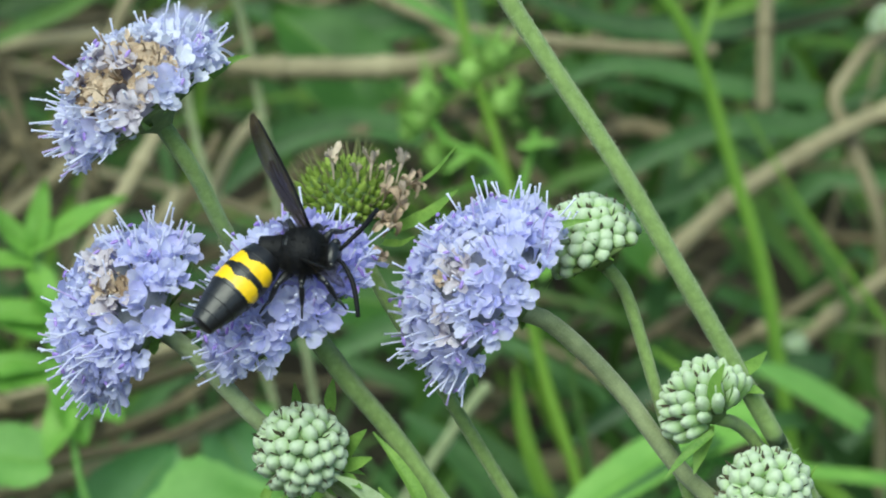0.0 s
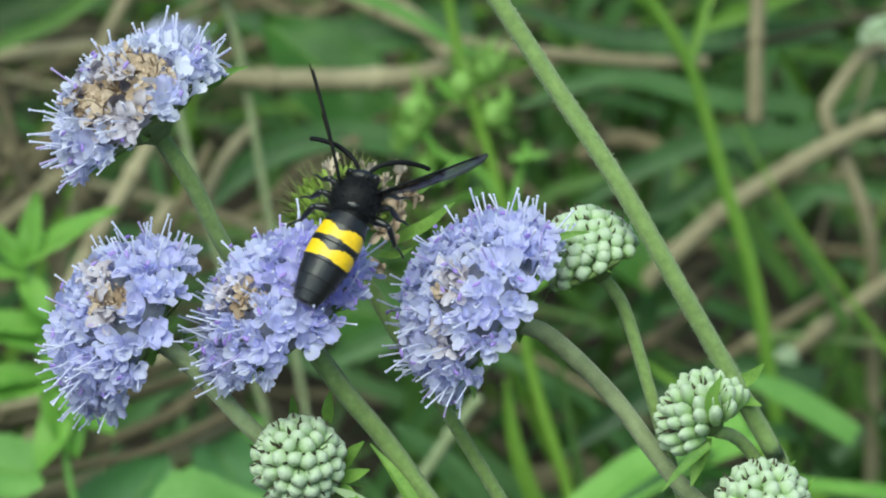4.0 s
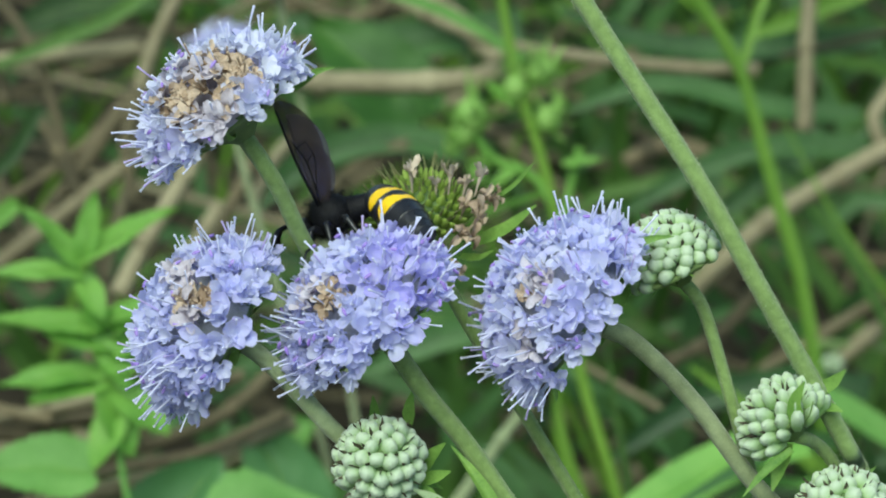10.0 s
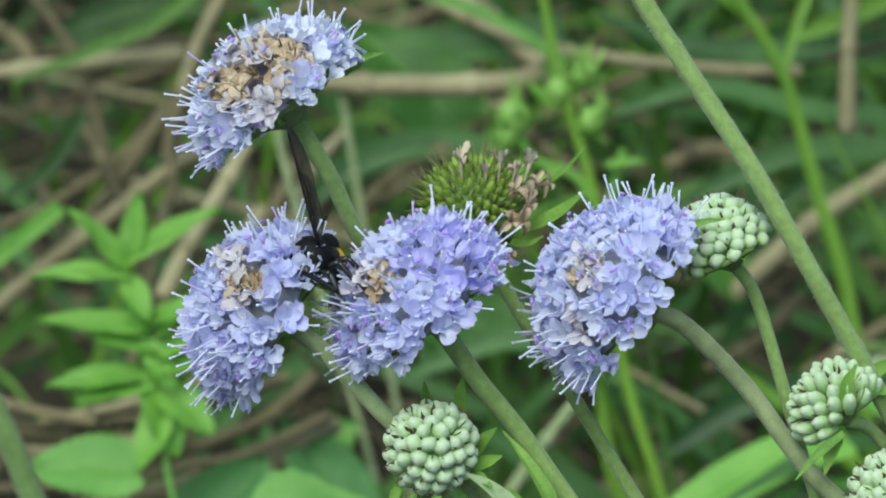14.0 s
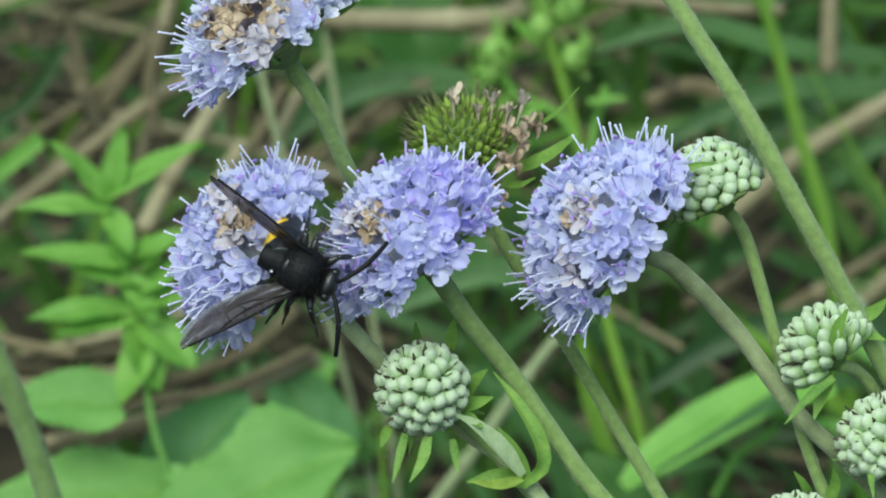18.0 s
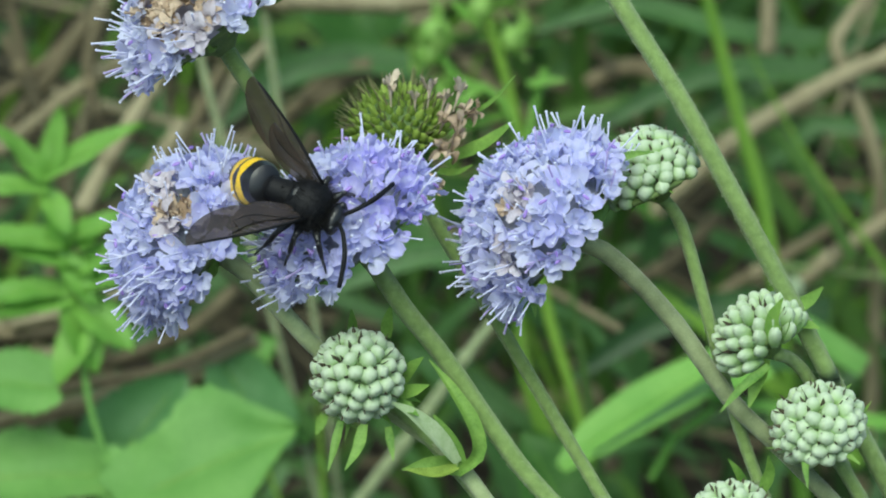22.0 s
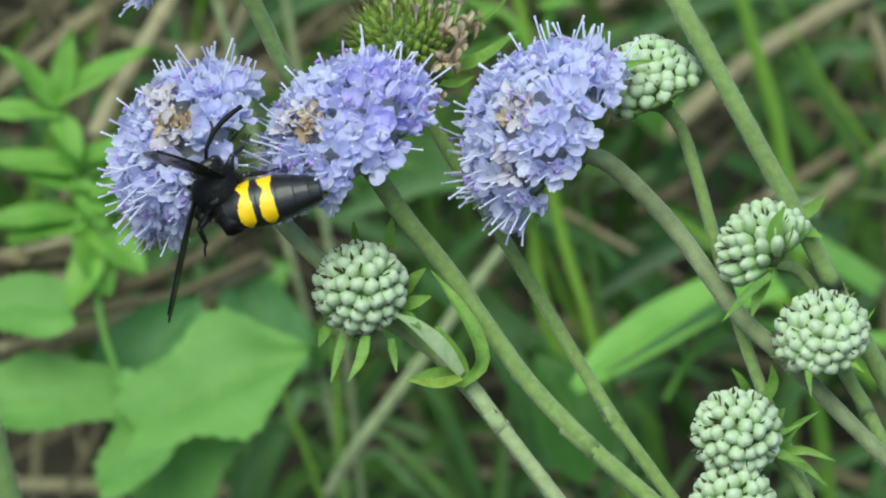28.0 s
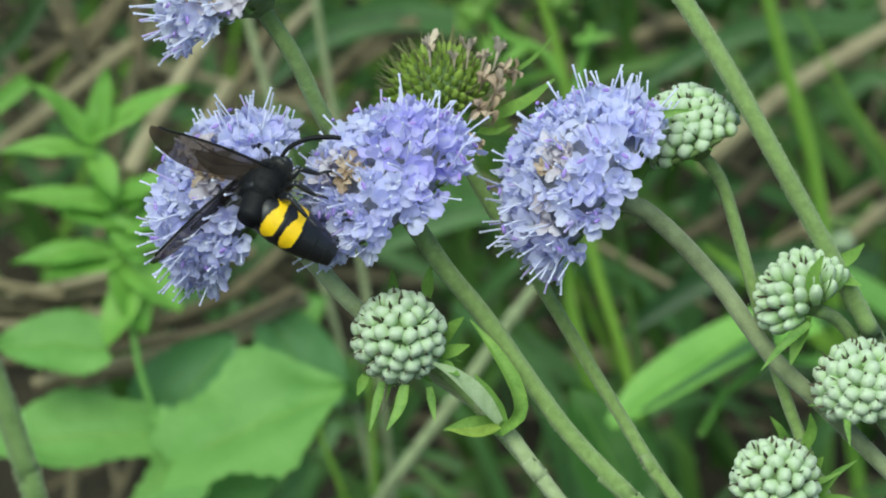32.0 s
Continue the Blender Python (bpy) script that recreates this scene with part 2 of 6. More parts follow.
def wing_film():
    m = bpy.data.materials.new("smoky_wing")
    m.use_nodes = True
    nt = m.node_tree
    b = nt.nodes["Principled BSDF"]
    tc = nt.nodes.new("ShaderNodeTexCoord")
    n = nt.nodes.new("ShaderNodeTexNoise")
    n.inputs["Scale"].default_value, n.inputs["Detail"].default_value = 260, 3
    nt.links.new(tc.outputs["Object"], n.inputs["Vector"])
    ramp = nt.nodes.new("ShaderNodeValToRGB")
    ramp.color_ramp.elements[0].color, ramp.color_ramp.elements[1].color = (0.018, 0.014, 0.012, 1), (0.075, 0.055, 0.042, 1)
    nt.links.new(n.outputs["Fac"], ramp.inputs[0])
    nt.links.new(ramp.outputs[0], b.inputs["Base Color"])
    b.inputs["Roughness"].default_value = 0.27
    b.inputs["Specular IOR Level"].default_value = 0.8
    b.inputs["Specular Tint"].default_value = (0.62, 0.72, 1.0, 1)
    clear = nt.nodes.new("ShaderNodeBsdfTransparent")
    clear.inputs[0].default_value = (0.52, 0.46, 0.40, 1)
    mx = nt.nodes.new("ShaderNodeMixShader")
    mx.inputs[0].default_value = 0.3
    nt.links.new(b.outputs[0], mx.inputs[1])
    nt.links.new(clear.outputs[0], mx.inputs[2])
    nt.links.new(mx.outputs[0], nt.nodes["Material Output"].inputs[0])
    return m


WING = wing_film()


# ---- building helpers ----
def mesh_of(name, bm, *mats, smooth=True):
    me = bpy.data.meshes.new(name)
    bmesh.ops.recalc_face_normals(bm, faces=bm.faces)
    for f in bm.faces:
        f.smooth = smooth
    bm.to_mesh(me)
    bm.free()
    for m in mats:
        me.materials.append(m)
    return me


def put(name, me, parent=None, m=None, label=""):
    ob = new(name, me)
    if parent is not None:
        ob.parent = parent
    if m is not None:
        ob.matrix_basis = m
    if label:
        ob["label"] = label
    return ob


def part(name, bm, mat, parent, label=""):
    return put(name, mesh_of(name, bm, mat), parent, None, label)


def thing(name, place, label, category, group=""):
    ob = new(name)
    ob.empty_display_size = 0.002
    ob.matrix_basis = place if isinstance(place, Matrix) else Matrix.Translation(place)
    return tagged(ob, label, category, group)


def curve_through(pts, n):
    """n + 1 evenly spaced points of a smooth line through pts."""
    pts = [Vector(p) for p in pts]
    if len(pts) == 2:
        return [pts[0].lerp(pts[1], i / n) for i in range(n + 1)]
    ext = [pts[0] * 2 - pts[1]] + pts + [pts[-1] * 2 - pts[-2]]
    fine = []
    for j in range(len(pts) - 1):
        a, b, c, d = ext[j:j + 4]
        for i in range(16):
            t = i / 16
            fine.append(0.5 * (2 * b + (c - a) * t + (2 * a - 5 * b + 4 * c - d) * t * t + (3 * b - a - 3 * c + d) * t ** 3))
    fine.append(pts[-1])
    run = [0.0]
    for p, q in zip(fine, fine[1:]):
        run.append(run[-1] + (q - p).length)
    out, k = [], 0
    for i in range(n + 1):
        s = run[-1] * i / n
        while k < len(fine) - 2 and run[k + 1] < s:
            k += 1
        out.append(fine[k].lerp(fine[k + 1], min(1.0, (s - run[k]) / max(run[k + 1] - run[k], 1e-9))))
    return out


def tube(bm, pts, radii, seg=8, n=None, lump=0.0):
    n = n or max(4, 5 * (len(pts) - 1))
    line = curve_through(pts, n)
    side = None
    rings = []
    for i, p in enumerate(line):
        way = (line[min(i + 1, n)] - line[max(i - 1, 0)]).normalized()
        side = (Vector((0.3, 0.9, 0.2)) if side is None else side)
        side = (side - way * side.dot(way)).normalized()
        up = way.cross(side)
        f = i / n * (len(radii) - 1)
        j = min(int(f), len(radii) - 2)
        r = radii[j] + (radii[j + 1] - radii[j]) * (f - j)
        ring = []
        for s in range(seg):
            a = 2 * math.pi * s / seg
            k = r * (1 + lump * (noise.noise(p * 300 + Vector((s, 0, 0)))))
            ring.append(bm.verts.new(p + (side * math.cos(a) + up * math.sin(a)) * k))
        rings.append(ring)
    for a, b in zip(rings, rings[1:]):
        for s in range(seg):
            bm.faces.new((a[s], a[(s + 1) % seg], b[(s + 1) % seg], b[s]))
    bm.faces.new(rings[0][::-1])
    bm.faces.new(rings[-1])
    return line


def ribbon(bm, pts, widths, face, fold=0.25, n=None, across=2, curl=0.0):
    """A leaf-like strip along pts; face is the way its upper side looks; fold lifts its edges."""
    n = n or max(5, 4 * (len(pts) - 1))
    line = curve_through(pts, n)
    rows = []
    for i, p in enumerate(line):
        way = (line[min(i + 1, n)] - line[max(i - 1, 0)]).normalized()
        side = way.cross(face).normalized()
        up = side.cross(way)
        f = i / n * (len(widths) - 1)
        j = min(int(f), len(widths) - 2)
        w = widths[j] + (widths[j + 1] - widths[j]) * (f - j)
        row = []
        for s in range(across + 1):
            k = 2 * s / across - 1
            row.append(bm.verts.new(p + side * (w * k) + up * (fold * w * abs(k) + curl * w * math.sin(i * 1.3))))
        rows.append(row)
    for a, b in zip(rows, rows[1:]):
        for s in range(across):
            bm.faces.new((a[s], a[s + 1], b[s + 1], b[s]))
    return line


def ball(bm, centre, sx, sy, sz, rings=8, seg=12, m=None):
    tr = Matrix.Translation(centre) @ (m or Matrix()) @ Matrix.Diagonal((sx, sy, sz, 1))
    bmesh.ops.create_uvsphere(bm, u_segments=seg, v_segments=rings, radius=1, matrix=tr)


def frame_z(axis, spin=0.0):
    """A turn that lays z along axis."""
    return axis.to_track_quat("Z", "Y").to_matrix().to_4x4() @ Matrix.Rotation(spin, 4, "Z")


def down(bm, line, r, count, length=0.0006):
    """Short pale hairs along a stem."""
    for _ in range(count):
        i = rnd.randrange(len(line) - 1)
        p = line[i].lerp(line[i + 1], rnd.random())
        way = (line[i + 1] - line[i]).normalized()
        out = Vector((rnd.gauss(0, 1), rnd.gauss(0, 1), rnd.gauss(0, 1)))
        out = (out - way * out.dot(way)).normalized()
        a = p + out * r * 0.95
        side = way * 0.00004
        bm.faces.new([bm.verts.new(q) for q in (a - side, a + side, a + out * length * rnd.uniform(0.4, 1.2) + way * rnd.uniform(-1, 1) * length * 0.4)])


def rooted(pts):
    """Carries a stem on from its last point down to the ground."""
    a, b = pts[-2], pts[-1]
    way = (b - a).normalized()
    way.z = min(way.z, -0.25)
    slide = Vector((way.x, way.y + 0.05, 0)) / -way.z
    mid = b + way * (b.z / -way.z) * 0.45
    foot = Vector((mid.x + slide.x * mid.z * 0.5, mid.y + slide.y * mid.z * 0.5, -0.004))
    return pts + [mid, foot]


def stem_part(parent, pts, radii, mat=None, hairs=500, name="stem", n=None, label=""):
    """A stem in world places, as a part of a thing."""
    inv = parent.matrix_basis.inverted()
    bm = bmesh.new()
    far = sum((q - p).length for p, q in zip(pts, pts[1:]))
    line = tube(bm, [inv @ p for p in pts], radii, 12, n or max(10, int(far / (2.2 * MM))), 0.035)
    ob = part(name, bm, mat or STEM, parent, label)
    if hairs:
        bm = bmesh.new()
        near = line[:max(4, int(len(line) * 0.6))]
        down(bm, near, sum(radii) / len(radii), hairs * 6, 0.00036)
        tagged(put("down", mesh_of("down", bm, HAIR), ob), kind="stuff")
    return ob


# ---- ground ----
def ground():
    bm = bmesh.new()
    near = 40
    xs = [-1.4 + 2.8 * i / near for i in range(near + 1)]
    ys = [-0.9 + 3.2 * i / near for i in range(near + 1)]
    xs = [-900, -60, -8, -3] + xs + [3, 8, 60, 900]
    ys = [-900, -60, -8, -2.5] + ys + [4, 9, 60, 900]
    grid = [[bm.verts.new((x, y, 0.012 * noise.noise(Vector((x * 9, y * 9, 0))) - 0.004 if abs(x) < 2 and -2 < y < 3 else -0.004)) for y in ys] for x in xs]
    for a, b in zip(grid, grid[1:]):
        for j in range(len(ys) - 1):
            bm.faces.new((a[j], b[j], b[j + 1], a[j + 1]))
    ob = put("ground", mesh_of("ground", bm, SOIL))
    tagged(ob, "dark soil littered with dead grass", "ground", kind="structure")


ground()


# ---- flower heads ----
def floret_mesh(seed, size, petals, mat, deep=False, crumpled=0.0):
    """A small tubular flower that opens along z into rounded lobes."""
    r = random.Random(seed)
    bm = bmesh.new()
    tube_r, tube_h = 0.55 * MM * size, 2.6 * MM * size
    rings = []
    for k, (rr, h) in enumerate(((0.35, 0.0), (0.5, 0.55), (1.0, 1.0))):
        rings.append([bm.verts.new((math.cos(2 * math.pi * s / 8) * tube_r * rr, math.sin(2 * math.pi * s / 8) * tube_r * rr, tube_h * h)) for s in range(8)])
    for a, b in zip(rings, rings[1:]):
        for s in range(8):
            bm.faces.new((a[s], a[(s + 1) % 8], b[(s + 1) % 8], b[s]))
    for p in range(petals):
        ang = 2 * math.pi * (p + r.uniform(-0.25, 0.25)) / petals
        big = 1 + 0.35 * math.cos(ang)
        ln, wd = size * MM * r.uniform(1.9, 3.3) * big, size * MM * r.uniform(0.85, 1.3) * big ** 0.5
        lift = r.uniform(0.45, 1.5)
        bend = r.uniform(-0.5, 0.5) - crumpled
        rows = []
        for i in range(5):
            f = i / 4
            w = wd * (0.38 + 0.75 * math.sin(math.pi * (0.12 + 0.74 * f))) * (0.66 if i == 4 else 1)
            out = tube_r * 0.8 + ln * f * math.cos(lift + bend * f)
            up = tube_h + ln * f * math.sin(lift + bend * f) * (1 - 0.3 * f)
            row = []
            for j in range(4):
                k = j / 1.5 - 1
                dish = 0.5 * wd * k * k + r.uniform(-1, 1) * (0.2 + crumpled * 0.3) * wd
                x, y, z = out, w * k * (1 - 0.4 * crumpled), up + dish
                row.append(bm.verts.new((x * math.cos(ang) - y * math.sin(ang), x * math.sin(ang) + y * math.cos(ang), z)))
            rows.append(row)
        for a, b in zip(rows, rows[1:]):
            for j in range(3):
                bm.faces.new((a[j], a[j + 1], b[j + 1], b[j]))
    return mesh_of("floret", bm, mat)


def stamen_mesh(seed, length, mat=FILAMENT):
    """One pale pin with a round cap."""
    r = random.Random(seed)
    bm = bmesh.new()
    a, lean = r.uniform(0, 6.28), r.uniform(0.08, 0.5)
    ln = length * MM
    way = Vector((math.cos(a) * math.sin(lean), math.sin(a) * math.sin(lean), math.cos(lean)))
    tip = way * ln + Vector((r.uniform(-0.4, 0.4), r.uniform(-0.4, 0.4), 0)) * MM
    tube(bm, [Vector((0, 0, 1.4 * MM)), way * ln * 0.55 + Vector((0, 0, 0.3 * MM)), tip], [0.12 * MM, 0.135 * MM, 0.17 * MM], 6, 5)
    ball(bm, tip, 0.25 * MM, 0.25 * MM, 0.22 * MM, 5, 8, frame_z(way))
    return mesh_of("stamen", bm, mat)


def anther_mesh(seed):
    r = random.Random(seed)
    bm = bmesh.new()
    c = Vector((r.uniform(-0.8, 0.8), r.uniform(-0.8, 0.8), r.uniform(3.8, 5.4))) * MM
    ball(bm, c, 0.3 * MM, 0.3 * MM, 0.75 * MM, 5, 7, Matrix.Rotation(r.uniform(0.4, 1.4), 4, "X") @ Matrix.Rotation(r.uniform(0, 3), 4, "Y"))
    return mesh_of("anther", bm, ANTHER)


RECEPTACLE = material("lilac_green_receptacle", (0.16, 0.18, 0.16), (0.34, 0.34, 0.40), 0.8, 500, 3000, 0.5)
CUP = material("olive_cup", (0.07, 0.12, 0.03), (0.18, 0.25, 0.08), 0.7, 400, 3000, 0.5)
FLORETS = [floret_mesh(s, 0.78, 5 if s % 2 else 4, PETAL, crumpled=0.12) for s in range(7)]
FLORETS_BIG = [floret_mesh(20 + s, 0.88, 5, PETAL, crumpled=0.1) for s in range(6)]
FLORETS_PALE = [floret_mesh(100 + s, 0.86, 5, PETAL_PALE, crumpled=0.15) for s in range(6)]
FLORETS_DEEP = [floret_mesh(40 + s, 0.92, 4, PETAL_DEEP) for s in range(4)]
FLORETS_BROWN = [floret_mesh(60 + s, 0.86, 5, WITHER, crumpled=0.75) for s in range(5)]
FLORETS_FADED = [floret_mesh(80 + s, 0.9, 4, WITHER_PALE, crumpled=0.6) for s in range(4)]
STAMENS = [stamen_mesh(s, 5.2 + 0.3 * s) for s in range(6)]
STAMENS_LONG = [stamen_mesh(10 + s, 6.4 + 0.35 * s) for s in range(6)]
STAMENS_DRY = [stamen_mesh(30 + s, 4.6 + 0.3 * s, WITHER) for s in range(4)]
STAMENS_VIOLET = [stamen_mesh(50 + s, 6.2 + 0.5 * s, ANTHER_PALE) for s in range(3)]
ANTHERS = [anther_mesh(s) for s in range(4)]


def bract_mesh(seed, length, width):
    r = random.Random(seed)
    bm = bmesh.new()
    ribbon(bm, [Vector((0, 0, 0)), Vector((length * 0.5, 0, r.uniform(-0.1, 0.15) * length)), Vector((length, r.uniform(-0.15, 0.15) * length, r.uniform(-0.1, 0.35) * length))],
           [width * 0.55, width, width * 0.6, width * 0.08], Vector((0, 0, 1)), 0.3, 6)
    return mesh_of("bract", bm, BRACT)


BRACTS = [bract_mesh(s, (9 + s) * MM, 1.1 * MM) for s in range(4)]


def dome(parent, r, h, mat, name="receptacle", under=0.55):
    bm = bmesh.new()
    ball(bm, Vector((0, 0, 0)), r, r, h, 10, 18)
    for v in bm.verts:
        if v.co.z < 0:
            v.co.z *= under
            v.co.xy *= 1 + v.co.z / h * 0.5
    return part(name, bm, mat, parent)


def involucre(parent, r, depth, stem_r):
    """The green dish under a head, ribbed from the stem to its rim."""
    bm = bmesh.new()
    rings, seg = [], 36
    for h, k in ((0.16, 0.9), (0.10, 1.0), (-0.10, 1.0), (-0.22, 0.86), (-0.34, 0.6), (-0.5, 0.32), (-0.75, 0.12), (-1.0, 0.0)):
        rr = stem_r + (r - stem_r) * k
        rings.append([bm.verts.new((math.cos(2 * math.pi * s / seg) * rr * (1 + 0.04 * math.sin(s * 3.3)), math.sin(2 * math.pi * s / seg) * rr * (1 + 0.04 * math.sin(s * 2.3)), h * depth + (0.12 * MM if s % 2 else 0))) for s in range(seg)])
    for a, b in zip(rings, rings[1:]):
        for s in range(seg):
            bm.faces.new((a[s], a[(s + 1) % seg], b[(s + 1) % seg], b[s]))
    bm.faces.new(rings[0])
    bm.faces.new(rings[-1])
    return part("involucre", bm, CUP, parent)


def scabious(centre, axis, radius, stem, stem_r, label, brown=(), faded=(), deep=(), seed=1, count=150, dark=False, high=14.0, pale=False, pins=1.0, stem_mat=None):
    """An open flower head: florets all over a high dome, a flat green dish and bracts under it, and its stem down to the ground."""
    r = random.Random(seed)
    base = thing("scabious_flower", Matrix.Translation(centre) @ frame_z(axis), label, "flower", "open scabious flowers")
    core = radius - 4.6 * MM
    high = high * MM - 4.8 * MM
    dome(base, core, high, WITHER_PALE if pale else RECEPTACLE, under=0.08)
    involucre(base, core * 0.98, 4.2 * MM, stem_r * 1.25)
    inside = base.matrix_basis
    for i in range(count):
        f = (i + 0.5) / count
        tilt = math.acos(1 - 1.18 * f)
        turn = i * 2.39996 + r.uniform(-0.15, 0.15)
        place = Vector((math.sin(tilt) * math.cos(turn) * core, math.sin(tilt) * math.sin(turn) * core, math.cos(tilt) * high + 0.4 * MM))
        lean = Vector((math.sin(tilt) * math.cos(turn), math.sin(tilt) * math.sin(turn), 0.24 + 0.9 * math.cos(tilt)))
        lean = (lean.normalized() + Vector((r.gauss(0, 0.12), r.gauss(0, 0.12), r.gauss(0, 0.1)))).normalized()
        tip = inside @ (place + lean * 4.5 * MM)
        u, v = plan_of(tip)
        outer = f > 0.5
        kind, dead = None, False
        for (a, b, rad) in brown:
            if math.hypot(u - a, v - b) < rad * r.uniform(0.7, 1.1) and r.random() < 0.9:
                kind, dead = FLORETS_BROWN, True
        for (a, b, rad) in faded:
            if not dead and math.hypot(u - a, v - b) < rad * r.uniform(0.7, 1.1):
                kind = FLORETS_FADED
        for (a, b, rad) in deep:
            if not dead and math.hypot(u - a, v - b) < rad * r.uniform(0.7, 1.1):
                kind = FLORETS_DEEP
        if kind is None:
            kind = FLORETS_PALE if pale and r.random() < 0.7 else FLORETS_BIG if outer else FLORETS
        me = kind[r.randrange(len(kind))]
        s = r.uniform(0.86, 1.1) * (0.86 if f > 0.9 else 1)
        ob = put("floret", me, base, Matrix.Translation(place) @ frame_z(lean, r.uniform(0, 6)) @ Matrix.Scale(s, 4))
        if dead:
            ob["label"] = "withered brown floret"
            for _ in range(r.choice((0, 1, 2))):
                put("stamen", STAMENS_DRY[r.randrange(4)] if r.random() < 0.8 else STAMENS[r.randrange(6)], ob, Matrix.Rotation(r.uniform(0, 6.28), 4, "Z"))
        else:
            for _ in range(r.choice((0, 1, 1, 1)) if f > 0.22 and r.random() < pins else r.choice((0, 0, 0, 1))):
                put("stamen", STAMENS_VIOLET[r.randrange(3)] if r.random() < 0.1 else (STAMENS_LONG if f > 0.25 else STAMENS)[r.randrange(6)], ob, Matrix.Rotation(r.uniform(0, 6.28), 4, "Z"))
            if r.random() < 0.16:
                put("anther", ANTHERS[r.randrange(4)], ob)
    for i in range(13):
        a = i * 6.283 / 13 + r.uniform(-0.2, 0.2)
        k = r.uniform(0.62, 0.82) if i % 4 else r.uniform(0.9, 1.15)
        m = Matrix.Rotation(a, 4, "Z") @ Matrix.Translation((core * 0.45, 0, -2.0 * MM)) @ Matrix.Rotation(r.uniform(-0.25, 0.0), 4, "Y") @ Matrix.Scale(k, 4)
        put("bract", BRACTS[i % 4], base, m)
    foot = base.matrix_basis @ Vector((0, 0, -3.0 * MM))
    stem_part(base, rooted([foot] + stem), [stem_r * 1.25, stem_r, stem_r, stem_r * 1.05, stem_r * 1.1, stem_r * 1.2], stem_mat or (STEM_DARK if dark else STEM))
    return base


def bud_mesh(seed, w, h):
    """One kernel: four-cornered with rounded sides, narrowing to a blunt tip."""
    r = random.Random(seed)
    bm = bmesh.new()
    rings, seg = [], 10
    for z, k in ((-0.9, 0.62), (-0.2, 0.92), (0.25, 1.0), (0.62, 0.86), (0.9, 0.56), (1.06, 0.22)):
        ring = []
        for s in range(seg):
            a = 2 * math.pi * s / seg
            c, n = math.cos(a), math.sin(a)
            sq = (c ** 4 + n ** 4) ** -0.25
            ring.append(bm.verts.new((c * w * k * sq + r.uniform(-1, 1) * w * 0.05, n * w * k * sq * 0.88 + r.uniform(-1, 1) * w * 0.05, z * h + r.uniform(-1, 1) * w * 0.05 - 0.10 * h * n * k)))
        rings.append(ring)
    for a, b in zip(rings, rings[1:]):
        for s in range(seg):
            bm.faces.new((a[s], a[(s + 1) % seg], b[(s + 1) % seg], b[s]))
    bm.faces.new(rings[0])
    bm.faces.new(rings[-1])
    return mesh_of("floret_bud", bm, BUD)


def bristle_mesh():
    bm = bmesh.new()
    tip = bm.verts.new((0, 0, 2.1 * MM))
    ring = [bm.verts.new((math.cos(a) * 0.75 * MM, math.sin(a) * 0.22 * MM, -0.8 * MM)) for a in (0, 1.57, 3.14, 4.71)]
    for i in range(4):
        bm.faces.new((ring[i], ring[(i + 1) % 4], tip))
    return mesh_of("bristle", bm, BRISTLE, smooth=False)


BUDS = [bud_mesh(s, 1.22 * MM, 1.5 * MM) for s in range(5)]
BRISTLE_MESH = bristle_mesh()


